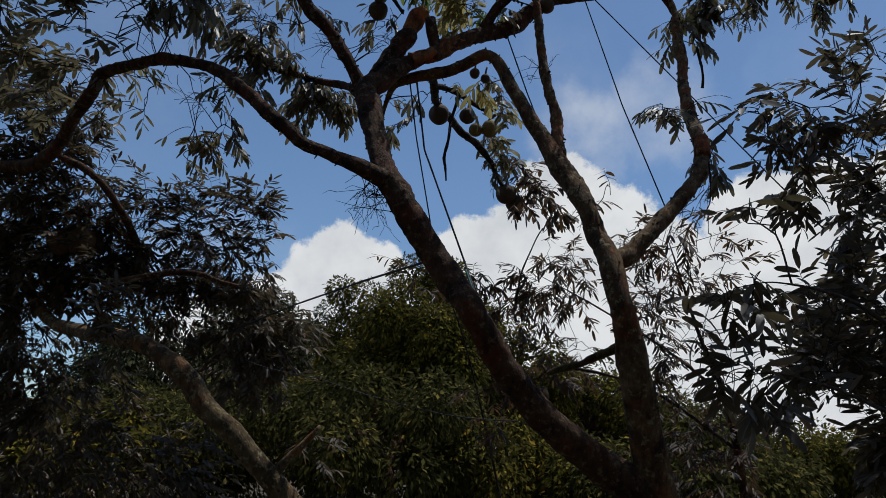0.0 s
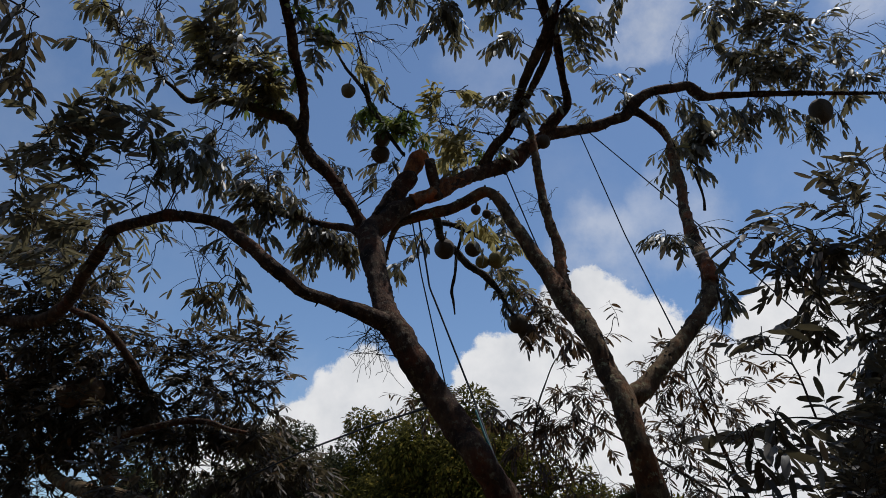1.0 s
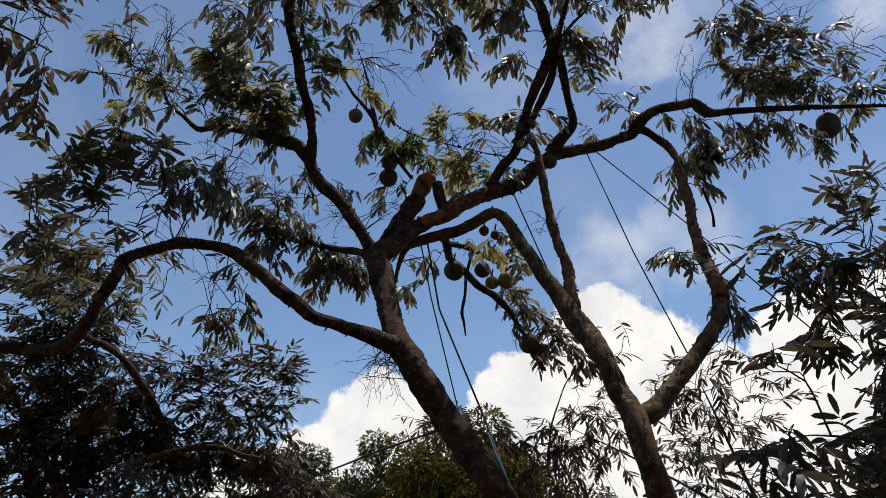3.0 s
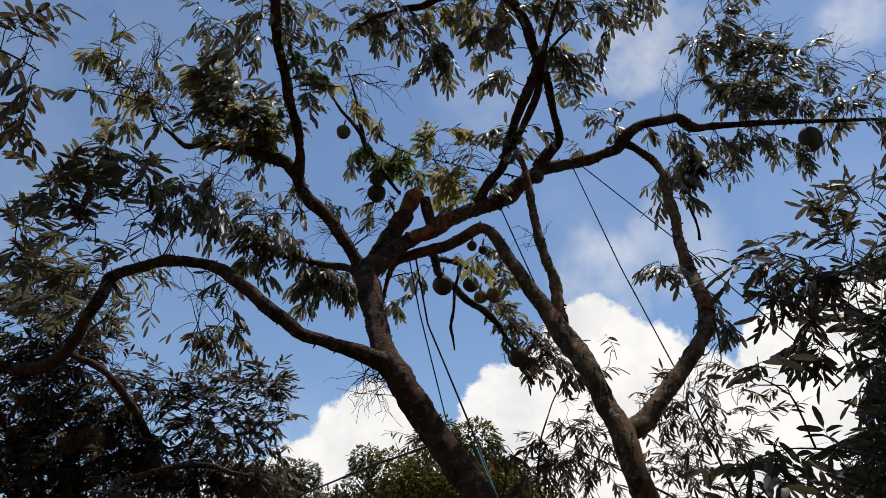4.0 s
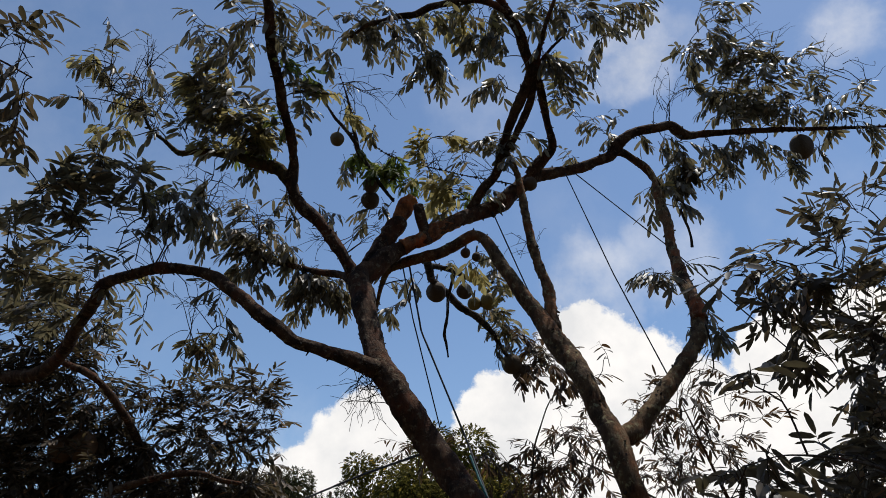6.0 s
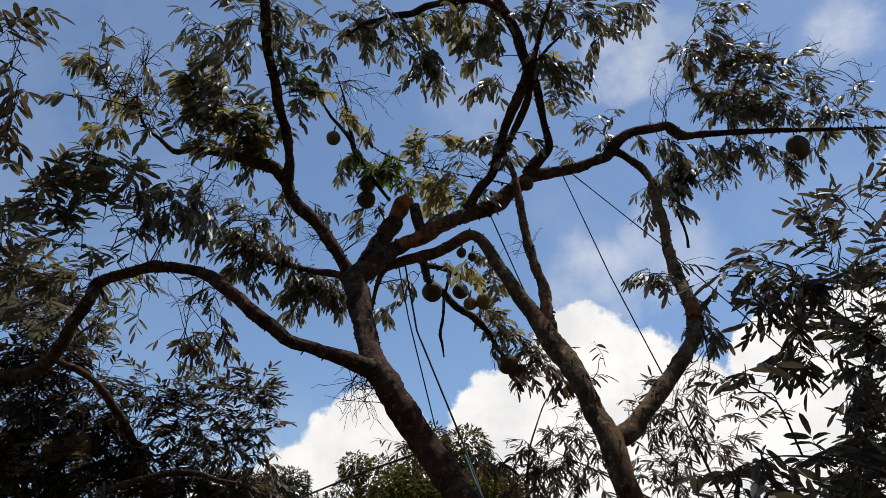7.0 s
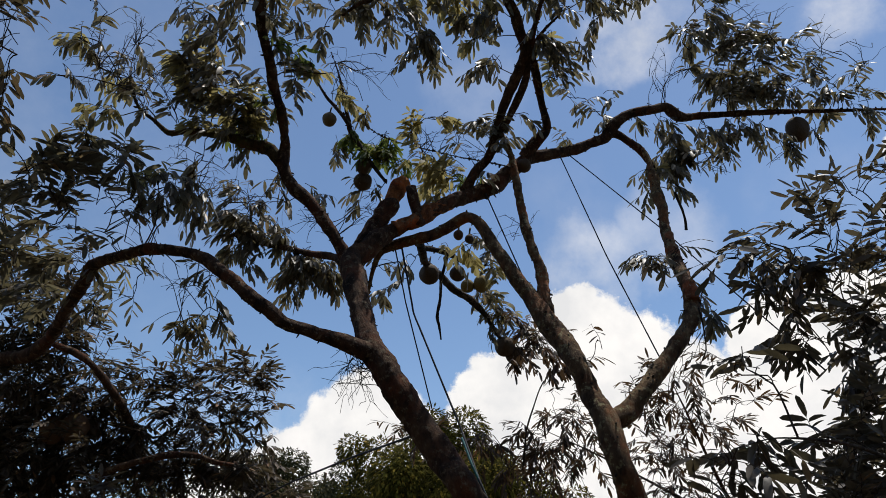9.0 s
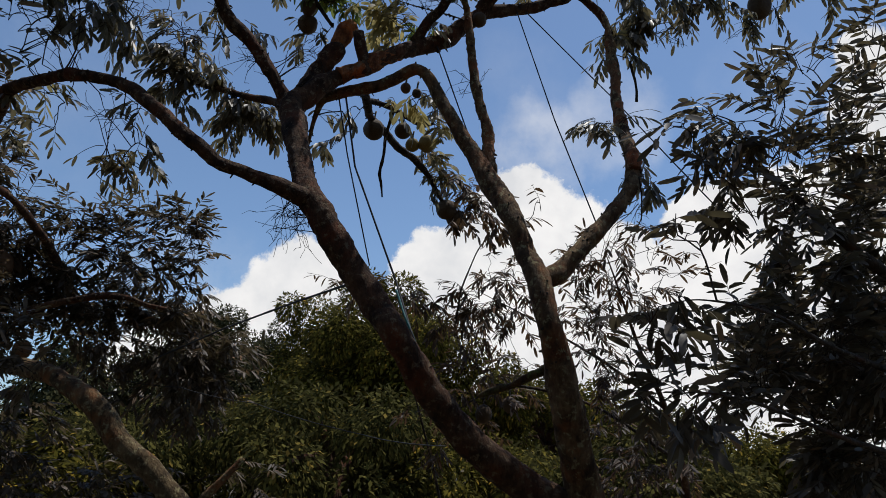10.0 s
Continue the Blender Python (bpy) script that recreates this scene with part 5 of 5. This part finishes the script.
RIGHT_FOLIAGE_A = [(2.74, 4.11, 4.24, 0.16, 0.09, 34), (3.12, 4.33, 4.46, 0.19, 0.13, 45), (3.41, 4.20, 4.58, 0.25, 0.17, 60), (3.76, 4.30, 4.89, 0.17, 0.13, 36), (2.86, 4.22, 4.02, 0.24, 0.14, 43), (3.29, 4.31, 4.21, 0.25, 0.17, 58), (3.81, 4.49, 4.51, 0.18, 0.22, 80), (1.95, 4.06, 3.71, 0.11, 0.06, 23), (2.21, 4.19, 3.86, 0.15, 0.06, 44), (2.14, 4.19, 3.67, 0.15, 0.08, 42), (2.48, 4.23, 3.88, 0.20, 0.12, 54), (2.45, 4.28, 3.69, 0.22, 0.11, 86), (2.80, 4.31, 3.75, 0.24, 0.14, 98), (3.30, 4.52, 3.90, 0.25, 0.17, 103), (3.60, 4.45, 3.93, 0.21, 0.21, 120), (2.19, 4.23, 3.46, 0.13, 0.08, 34)]
RIGHT_FOLIAGE_B = [(2.45, 4.28, 3.41, 0.21, 0.11, 49), (2.87, 4.42, 3.51, 0.24, 0.16, 97), (3.30, 4.55, 3.55, 0.25, 0.17, 104), (3.79, 4.75, 3.62, 0.20, 0.20, 120), (2.36, 4.38, 3.22, 0.17, 0.10, 12), (2.67, 4.43, 3.20, 0.22, 0.13, 43), (3.09, 4.56, 3.23, 0.24, 0.16, 77), (3.63, 4.82, 3.31, 0.26, 0.19, 150), (3.04, 4.55, 2.93, 0.24, 0.16, 91), (3.51, 4.69, 2.91, 0.25, 0.18, 200), (2.48, 4.43, 2.63, 0.19, 0.09, 36), (2.85, 4.52, 2.63, 0.23, 0.17, 150), (3.40, 4.79, 2.63, 0.25, 0.21, 240), (3.78, 4.90, 2.59, 0.17, 0.21, 180), (2.30, 4.42, 2.42, 0.15, 0.07, 26), (1.92, 4.07, 3.10, 0.05, 0.08, 10), (2.52, 4.45, 3.24, 0.15, 0.09, 30)]
RIGHT_FOLIAGE_C = [(2.74, 4.67, 2.34, 0.21, 0.14, 120), (3.13, 4.78, 2.29, 0.24, 0.18, 220), (3.57, 4.87, 2.24, 0.24, 0.20, 280), (2.24, 4.36, 2.16, 0.12, 0.07, 24), (2.36, 4.63, 2.00, 0.11, 0.07, 30), (2.54, 4.59, 2.09, 0.15, 0.07, 40), (2.81, 4.65, 2.09, 0.15, 0.06, 34), (3.31, 5.00, 2.01, 0.25, 0.14, 160), (3.77, 5.10, 1.99, 0.17, 0.19, 160), (2.23, 4.61, 1.74, 0.09, 0.07, 26), (3.26, 5.05, 1.73, 0.12, 0.11, 70), (3.56, 5.05, 1.74, 0.24, 0.16, 240), (3.47, 5.10, 1.52, 0.28, 0.11, 200), (3.94, 5.36, 1.51, 0.13, 0.13, 120), (3.16, 4.96, 1.48, 0.16, 0.06, 40)]
RIGHT_LONG_FOLIAGE_A = [(1.73, 3.82, 2.86, 0.04, 0.05, 6), (1.79, 3.72, 2.91, 0.07, 0.04, 6), (1.57, 3.99, 2.40, 0.16, 0.04, 24), (1.79, 3.89, 2.39, 0.16, 0.04, 29), (1.55, 3.88, 2.25, 0.13, 0.04, 16), (1.73, 3.86, 2.22, 0.11, 0.04, 7), (1.63, 4.04, 1.99, 0.12, 0.04, 22), (1.85, 4.01, 2.00, 0.14, 0.04, 24), (1.62, 3.97, 1.86, 0.14, 0.05, 27), (1.93, 4.15, 1.85, 0.15, 0.05, 31), (1.80, 4.11, 1.73, 0.13, 0.05, 22), (1.54, 4.04, 2.15, 0.10, 0.03, 6)]
RIGHT_BACK_FOLIAGE_A = [(4.08, 5.48, 3.26, 0.24, 0.19, 84), (4.33, 5.43, 3.16, 0.19, 0.29, 84), (3.93, 5.72, 2.61, 0.24, 0.24, 153), (4.35, 5.74, 2.54, 0.24, 0.29, 170), (3.47, 5.84, 2.47, 0.19, 0.15, 68), (4.14, 5.99, 2.17, 0.25, 0.20, 136), (4.53, 6.00, 2.09, 0.20, 0.30, 136), (4.01, 5.97, 1.78, 0.24, 0.19, 136), (4.39, 6.03, 1.66, 0.24, 0.24, 170), (3.07, 5.36, 2.60, 0.14, 0.11, 51), (3.07, 5.53, 2.22, 0.14, 0.09, 42), (3.90, 5.38, 2.64, 0.28, 0.28, 136), (2.93, 5.17, 2.30, 0.15, 0.09, 60), (3.05, 5.27, 2.08, 0.11, 0.04, 16), (2.85, 5.35, 1.96, 0.09, 0.05, 16), (4.23, 5.20, 3.94, 0.19, 0.29, 90), (4.32, 5.33, 3.53, 0.17, 0.24, 90), (4.08, 5.05, 4.44, 0.19, 0.19, 40), (3.39, 5.32, 3.33, 0.14, 0.21, 60), (3.37, 5.52, 2.98, 0.18, 0.20, 90), (3.43, 5.12, 3.68, 0.13, 0.18, 50), (3.35, 5.68, 2.71, 0.20, 0.13, 70)]

right_tree = thing("broadleaf_tree", (3.8, 5.2, 0.0), "broad-leaved tree with long glossy dark green leaves", "tree")
limb("trunk", RIGHT_TRUNK, BARK, right_tree, 18)
for points in (RIGHT_ARM_A, RIGHT_ARM_B, RIGHT_ARM_C):
    limb("limb", points, BARK_DARK, right_tree, 10)
grown = Growth([RIGHT_TRUNK, RIGHT_ARM_A, RIGHT_ARM_B, RIGHT_ARM_C], 13, 0.142, 0.24, 0.36)
grown.loose, grown.outward, grown.tilt = 0.24, 0.8, 1.5
grown.grow(RIGHT_FOLIAGE_A + RIGHT_FOLIAGE_B + RIGHT_FOLIAGE_C, 0.9)
grown.grow(RIGHT_BACK_FOLIAGE_A, 2.3)
grown.length, grown.width = 0.16, 0.2
grown.grow(RIGHT_LONG_FOLIAGE_A)
grown.finish(right_tree, LEAF_BROAD, LEAF_BROAD_ONE, 300, (1.6, 3.6, 2.4), "crown of long glossy dark leaves")
settle(right_tree)

# ---------------------------------------------------------------- the thin-leaved tree behind
THIN_TRUNK = [(3.72, 8.12, 0.64, 0.060), (3.43, 7.63, 1.57, 0.041), (3.11, 7.22, 2.23, 0.029), (2.75, 6.87, 2.73, 0.019), (2.40, 6.49, 3.32, 0.010), (2.23, 6.30, 3.59, 0.004)]
THIN_ARM_A = [(3.11, 7.22, 2.23, 0.019), (2.49, 7.12, 2.64, 0.014), (1.72, 7.12, 3.07, 0.009), (1.16, 7.06, 3.32, 0.004)]
THIN_ARM_B = [(3.42, 7.59, 1.69, 0.023), (2.41, 7.45, 2.26, 0.016), (1.49, 7.43, 2.44, 0.014), (1.20, 7.48, 2.31, 0.009), (0.91, 7.55, 2.12, 0.005)]
SAPLING = [(1.06, 8.23, 0.60, 0.015), (0.72, 7.87, 1.77, 0.012), (0.35, 7.46, 2.80, 0.009), (0.08, 7.33, 3.25, 0.006), (-0.24, 7.19, 3.39, 0.003)]
BARE_SHOOT = [(0.90, 7.26, 2.98, 0.013), (0.92, 7.14, 3.17, 0.011), (0.94, 7.04, 3.35, 0.010), (1.01, 6.93, 3.55, 0.008), (1.06, 6.85, 3.68, 0.007), (1.11, 6.80, 3.77, 0.005)]
THIN_ARM_C = [(1.95, 6.80, 3.57, 0.007), (2.24, 6.48, 3.52, 0.005), (2.53, 6.33, 3.59, 0.004), (2.75, 6.18, 3.65, 0.002), (2.90, 6.13, 3.74, 0.002)]
SAPLING_FOLIAGE = [(-0.30, 7.20, 3.39, 0.31, 0.13, 68), (0.52, 7.19, 3.31, 0.35, 0.17, 106), (0.04, 7.33, 3.25, 0.40, 0.16, 92), (0.77, 7.23, 3.15, 0.24, 0.16, 53)]
THIN_FOLIAGE_A = [(1.29, 7.27, 3.55, 0.39, 0.31, 191), (1.14, 7.39, 3.35, 0.39, 0.31, 191), (1.53, 7.36, 3.40, 0.27, 0.31, 122), (1.47, 7.51, 3.14, 0.39, 0.31, 191), (1.00, 7.67, 3.06, 0.31, 0.24, 107), (1.98, 6.92, 3.57, 0.30, 0.22, 48), (2.24, 6.51, 3.48, 0.35, 0.25, 124), (2.55, 6.37, 3.52, 0.34, 0.28, 96), (2.42, 6.50, 3.29, 0.34, 0.28, 124), (2.23, 6.96, 3.30, 0.29, 0.29, 124), (2.29, 7.10, 3.05, 0.37, 0.29, 186)]
THIN_FOLIAGE_B = [(2.89, 6.52, 3.45, 0.35, 0.35, 89), (2.78, 6.68, 3.18, 0.35, 0.21, 85), (1.98, 6.77, 3.82, 0.19, 0.19, 25), (0.78, 7.20, 2.93, 0.31, 0.19, 69), (1.03, 7.26, 2.69, 0.35, 0.31, 156), (1.30, 7.12, 3.10, 0.46, 0.31, 209), (1.57, 7.23, 2.72, 0.31, 0.27, 97), (2.28, 6.83, 2.93, 0.30, 0.45, 192), (2.59, 6.91, 2.62, 0.37, 0.37, 160), (2.31, 6.96, 2.49, 0.30, 0.37, 160), (2.63, 6.29, 3.66, 0.34, 0.28, 69), (2.20, 6.61, 3.70, 0.29, 0.22, 54)]
THIN_FOLIAGE_C = [(1.28, 7.59, 2.27, 0.48, 0.40, 331), (0.93, 7.69, 2.01, 0.48, 0.40, 331), (3.00, 7.44, 1.89, 0.54, 0.39, 427), (2.69, 7.38, 2.10, 0.39, 0.31, 209), (3.14, 7.66, 1.50, 0.63, 0.39, 573)]

thin_tree = thing("slender_tree", (2.2, 7.6, 0.0), "slender tree with sparse narrow reddish-brown leaves", "tree")
limb("trunk", THIN_TRUNK, BARK, thin_tree, 14)
for points in (THIN_ARM_A, THIN_ARM_B, THIN_ARM_C, SAPLING, BARE_SHOOT):
    limb("limb", points, BARK_DARK, thin_tree, 8)
grown = Growth([THIN_TRUNK, THIN_ARM_A, THIN_ARM_B, THIN_ARM_C, SAPLING], 14, 0.12, 0.2, 0.45)
grown.loose = 0.36
grown.grow(SAPLING_FOLIAGE + THIN_FOLIAGE_A + THIN_FOLIAGE_B + THIN_FOLIAGE_C, 0.85)
grown.finish(thin_tree, LEAF_THIN, LEAF_THIN, 0, (0, 0, 0), "sparse crown of narrow reddish leaves")
settle(thin_tree)


# ---------------------------------------------------------------- fruit
def durian_mesh(name, mat, seed, height):
    """A rind of hard pyramid spikes on an uneven, slightly long body, hanging from its top at the origin."""
    bm = bmesh.new()
    bmesh.ops.create_icosphere(bm, subdivisions=3, radius=1.0)
    tips = set(range(162))
    for v in bm.verts:
        d = v.co.normalized()
        lobes = 1 + 0.05 * math.cos(5 * math.atan2(d.y, d.x) + seed) * (1 - abs(d.z))
        r = lobes * (1.05 if v.index in tips else 0.84)
        v.co = Vector((d.x * r, d.y * r, d.z * r * height - height * 0.93))
    me = bpy.data.meshes.new(name)
    bm.to_mesh(me)
    bm.free()
    me.materials.append(mat)
    return me


def durian(at, radius, height, mat, seed, label):
    up = 0.06 + 0.5 * radius
    top = Vector(at) + Vector((0, 0, radius * height))
    ob = thing("durian_fruit", top, label, "fruit", "durians on the tree")
    body = part_of("rind", durian_mesh("rind", mat, seed, height), ob)
    body.matrix_basis = Matrix.Rotation(seed, 4, "Z") @ Matrix.Scale(radius, 4)
    verts, faces = [], []
    tube(verts, faces, spline([(0, 0, -0.02, 0.011), (0.004, 0, up * 0.5, 0.008), (0.012, 0.005, up, 0.009)], 0.03), 8, 0.1)
    part_of("stalk", mesh_from("stalk", verts, faces, STALK), ob)
    return ob


for k, (at, radius, height, mat, label) in enumerate((
        ((-1.02, 5.33, 5.91), 0.066, 1.05, RIND_PALE, "small round brown durian fruit on a thin branch"),
        ((-0.69, 5.56, 5.52), 0.073, 1.1, RIND, "dark brown spiky durian fruit hanging in a pair"),
        ((-0.70, 5.68, 5.42), 0.087, 1.0, RIND, "dark brown spiky durian fruit hanging in a pair"),
        ((-0.05, 6.37, 4.75), 0.099, 1.05, RIND, "round dark green durian fruit below the main limb"),
        ((0.24, 6.37, 4.76), 0.079, 1.0, RIND, "small round dark durian fruit below the main limb"),
        ((0.35, 6.64, 4.75), 0.070, 1.0, RIND_YELLOW, "small yellowish durian fruit among leaves"),
        ((0.50, 6.63, 4.77), 0.084, 1.1, RIND_YELLOW, "yellowish durian fruit among leaves"),
        ((0.80, 7.48, 4.39), 0.112, 1.0, RIND, "durian fruit at the tip of a drooping branch"),
        ((0.92, 7.58, 4.32), 0.1, 1.0, RIND, "durian fruit at the tip of a drooping branch"),
        ((3.78, 5.73, 6.12), 0.108, 1.3, RIND, "large long brown durian fruit hanging far out on a limb"),
        ((0.85, 5.39, 5.41), 0.065, 1.0, RIND, "small dark durian fruit under the limb"),
        # dark knob on the stem, added with the durian shape
        ((0.32, 5.44, 4.64), 0.040, 1.0, RIND, "small dark knob under the arching stem, built as a durian"),
        ((1.27, 7.62, 2.14), 0.085, 1.15, RIND, "brown durian fruit hanging behind the stems"),
        ((1.54, 7.56, 2.24), 0.075, 1.1, RIND, "brown durian fruit hanging behind the stems"),
        # orange-brown blob on the stem, likewise given the durian shape
        ((0.22, 5.37, 4.64), 0.042, 1.1, RIND_RUST, "small orange-brown blob under the arching stem, built as a durian"))):
    durian(at, radius, height, mat, k * 1.3, label)
for k, (at, radius) in enumerate((((-3.73, 7.25, 3.40), 0.13), ((-3.95, 7.26, 3.38), 0.12), ((-3.73, 7.49, 3.47), 0.11), ((-3.44, 7.49, 2.60), 0.085))):
    durian(at, radius, 1.15, RIND_RUST, k + 0.4, "rusty brown durian fruit hanging in dense shade leaves")


# ---------------------------------------------------------------- ropes
def rope(points, radius, mat, label, sag=0.0):
    pts = []
    for a, b in zip(points[:-1], points[1:]):
        a, b = Vector(a), Vector(b)
        for k in range(8):
            u = k / 8
            p = a.lerp(b, u)
            p.z -= sag * 4 * u * (1 - u)
            pts.append((*p, radius))
    pts.append((*points[-1], radius))
    verts, faces = [], []
    line = spline(pts, 0.05)
    tube(verts, faces, line, 8, 0.12)
    tagged(new("rope", mesh_from("rope", verts, faces, mat)), label, "rope", "ropes on the durian tree")


rope([(1.21, 5.50, 5.66), (1.47, 5.20, 4.34), (1.64, 4.79, 3.30)], 0.0055, ROPE_DARK, "dark rope stretched from a limb to the outer stem")
rope([(1.27, 5.51, 5.68), (2.09, 5.51, 4.80), (2.36, 5.05, 4.00), (2.61, 4.43, 3.07)], 0.0055, ROPE_DARK, "dark rope stretched across to the neighbouring tree")
rope([(0.46, 5.35, 5.12), (0.67, 5.27, 4.43), (0.79, 4.98, 3.82)], 0.006, ROPE_DARK, "thin dark rope from limb to forked stem")
rope([(-0.34, 5.34, 4.51), (-0.25, 5.67, 4.13), (-0.01, 6.35, 3.34)], 0.006, ROPE_DARK, "thin dark rope hanging beside the leaning stem")
rope([(-0.52, 5.30, 4.28), (-0.41, 5.32, 4.33), (-0.30, 5.36, 4.37), (-0.23, 5.46, 4.29)], 0.005, ROPE_DARK, "thin dark rope looped round the arching stem")
rope([(-0.28, 5.34, 4.51), (-0.17, 5.54, 3.96), (0.22, 5.43, 2.94), (0.34, 5.12, 2.48), (0.46, 5.07, 2.18)], 0.008, ROPE_DARK, "dark rope hanging beside the leaning stem")
rope([(0.22, 5.27, 2.83), (0.29, 5.16, 2.60), (0.35, 5.13, 2.46), (0.42, 5.11, 2.29)], 0.009, ROPE_TEAL, "teal nylon rope end beside the stem")
rope([(-0.12, 4.87, 2.75), (-0.63, 5.91, 2.84), (-1.38, 7.00, 2.82), (-2.20, 7.72, 2.61)], 0.009, ROPE_DARK, "dark rope tied between two trees")
rope([(-2.82, 8.17, 2.45), (-1.96, 7.91, 2.34), (-1.13, 7.67, 2.18), (0.01, 6.62, 1.84), (0.60, 5.03, 1.69)], 0.004, ROPE_DARK, "thin slack rope between two trees", 0.02)


# ---------------------------------------------------------------- far trees
def far_tree(name, x, y, top, radius, mat, seed, count, size, label):
    """A full rounded tree: trunk, limbs and a lumpy crown of many small leaves down to near the ground."""
    g = random.Random(seed)
    foot = ground_height(x, y)
    tree = thing(name, (x, y, foot), label, "tree", "trees behind the clearing")
    mid = foot + (top - foot) * 0.5
    limb("trunk", [(x, y, foot - 0.2, radius * 0.09), (x + 0.1, y, foot + (mid - foot) * 0.5, radius * 0.07), (x - 0.1, y + 0.1, mid, radius * 0.055), (x, y, top - radius * 0.4, radius * 0.02)], BARK, tree, 10)
    half = (top - foot) * 0.48
    centre = Vector((x, y, foot + (top - foot) * 0.53))
    lumps = []
    while len(lumps) < 52:
        d = Vector((g.gauss(0, 1), g.gauss(0, 1), g.gauss(0, 1))).normalized()
        u = g.uniform(0.45, 0.9)
        lumps.append((centre + Vector((d.x * radius * u, d.y * radius * u, d.z * half * u)), radius * g.uniform(0.13, 0.28)))
    for c, r in lumps[:7]:
        limb("limb", [(x, y, mid - 0.3, radius * 0.04), (*((Vector((x, y, mid)) + c) / 2 + Vector((0, 0, 0.2))), radius * 0.025), (*c, radius * 0.008)], BARK, tree, 6)
    rows = []
    weights = [r * r for _, r in lumps]
    for _ in range(count):
        c, r = g.choices(lumps, weights)[0]
        d = Vector((g.gauss(0, 1), g.gauss(0, 1), g.gauss(0, 1) * 0.8 + 0.1)).normalized()
        p = c + d * r * (g.uniform(0.55, 1.0) ** 0.4 + (0.12 if g.random() < 0.1 else 0))
        way = d + Vector((0, 0, -0.7)) + Vector((g.uniform(-1, 1), g.uniform(-1, 1), g.uniform(-1, 1))) * 0.6
        face = d * 1.2 + Vector((0, 0, 0.4)) + Vector((g.uniform(-1, 1), g.uniform(-1, 1), g.uniform(-1, 1))) * 0.55
        ln = size * g.uniform(0.7, 1.3)
        rows.append((*p, *way, *face, ln, ln * 0.45, g.uniform(0, 0.3), g.uniform(0, 0.3)))
    part_of("crown", crown_mesh("crown", rows, mat, FAR_BLADE), tree, "rounded crown of small leaves", "stuff")
    settle(tree)


def far_at(name, place, radius, mat, seed, count, size, label):
    far_tree(name, place[0], place[1], place[2], radius, mat, seed, count, size, label)


far_at("background_tree", (0.11, 17.14, 6.2), 2.6, LEAF_FAR_SUNLIT_OLIVE, 1, 60000, 0.115, "full round tree with olive green leaves, brightened as if in the sun")
far_at("background_tree", (-1.32, 18.28, 6.15), 2.4, LEAF_FAR_SUNLIT_OLIVE, 2, 48000, 0.115, "full round tree with mid green leaves")
far_at("background_tree", (1.78, 18.19, 6.05), 2.6, LEAF_FAR_SUNLIT_OLIVE, 3, 38000, 0.12, "full round tree with olive green leaves, brightened as if in the sun")
far_at("background_tree", (-6.26, 27.37, 8.14), 2.6, LEAF_FAR_DARK, 4, 40000, 0.13, "distant round tree in green darkened as if shaded")
far_at("background_tree", (-4.75, 30.54, 8.66), 3.0, LEAF_FAR_DARK, 5, 40000, 0.14, "distant round tree in green darkened as if shaded")
far_at("background_tree", (-8.80, 24.67, 6.10), 4.0, LEAF_FAR_DARK, 6, 20000, 0.19, "distant round tree in green darkened as if shaded")
far_at("background_tree", (4.93, 19.85, 4.56), 3.2, LEAF_FAR_SUNLIT_OLIVE, 7, 22000, 0.16, "lower olive green tree behind the stems, brightened as if sunlit")
far_at("background_tree", (13.26, 23.84, 2.95), 3.4, LEAF_FAR_SUNLIT_OLIVE, 8, 22000, 0.17, "olive green tree sloping behind the clearing, brightened as if sunlit")
far_at("background_tree", (10.07, 25.88, 4.07), 3.6, LEAF_FAR, 9, 18000, 0.19, "mid green tree behind the clearing")
far_at("background_tree", (20.78, 27.78, 1.71), 4.0, LEAF_FAR, 10, 16000, 0.20, "mid green tree behind the clearing")
far_at("background_tree", (-9.11, 21.75, 2.88), 3.4, LEAF_FAR, 11, 20000, 0.19, "dark green tree behind the leaning trunk")
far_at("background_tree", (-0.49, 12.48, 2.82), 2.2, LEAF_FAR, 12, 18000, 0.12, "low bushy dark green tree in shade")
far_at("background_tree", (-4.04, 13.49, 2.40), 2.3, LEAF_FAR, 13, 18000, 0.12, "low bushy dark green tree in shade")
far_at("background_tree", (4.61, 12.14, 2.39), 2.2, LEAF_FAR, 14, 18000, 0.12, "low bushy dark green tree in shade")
far_at("background_tree", (-4.90, 11.61, 1.93), 1.3, LEAF_FAR_SUNLIT_OLIVE, 16, 9000, 0.16, "small bushy olive green tree, brightened as if in the sun")
far_at("background_tree", (2.16, 13.53, 2.09), 2.2, LEAF_FAR_SUNLIT_OLIVE, 15, 16000, 0.12, "low bushy olive green tree, brightened as if sunlit")
# unseen trees around the viewpoint, added to cut sky light on the stems
far_at("unseen_shade_tree", (-4.0, -5.5, 9.5), 4.6, LEAF_FAR, 21, 16000, 0.3, "unseen dark green tree at the clearing's edge, added to block sky light")
far_at("unseen_shade_tree", (2.5, -6.5, 10.0), 4.8, LEAF_FAR, 22, 16000, 0.3, "unseen dark green tree at the clearing's edge, added to block sky light")
far_at("unseen_shade_tree", (8.0, -1.5, 9.0), 4.4, LEAF_FAR, 23, 14000, 0.3, "unseen dark green tree beside the clearing, added to block sky light")
far_at("unseen_shade_tree", (-8.5, 0.5, 9.5), 4.4, LEAF_FAR, 24, 14000, 0.3, "unseen dark green tree beside the clearing, added to block sky light")
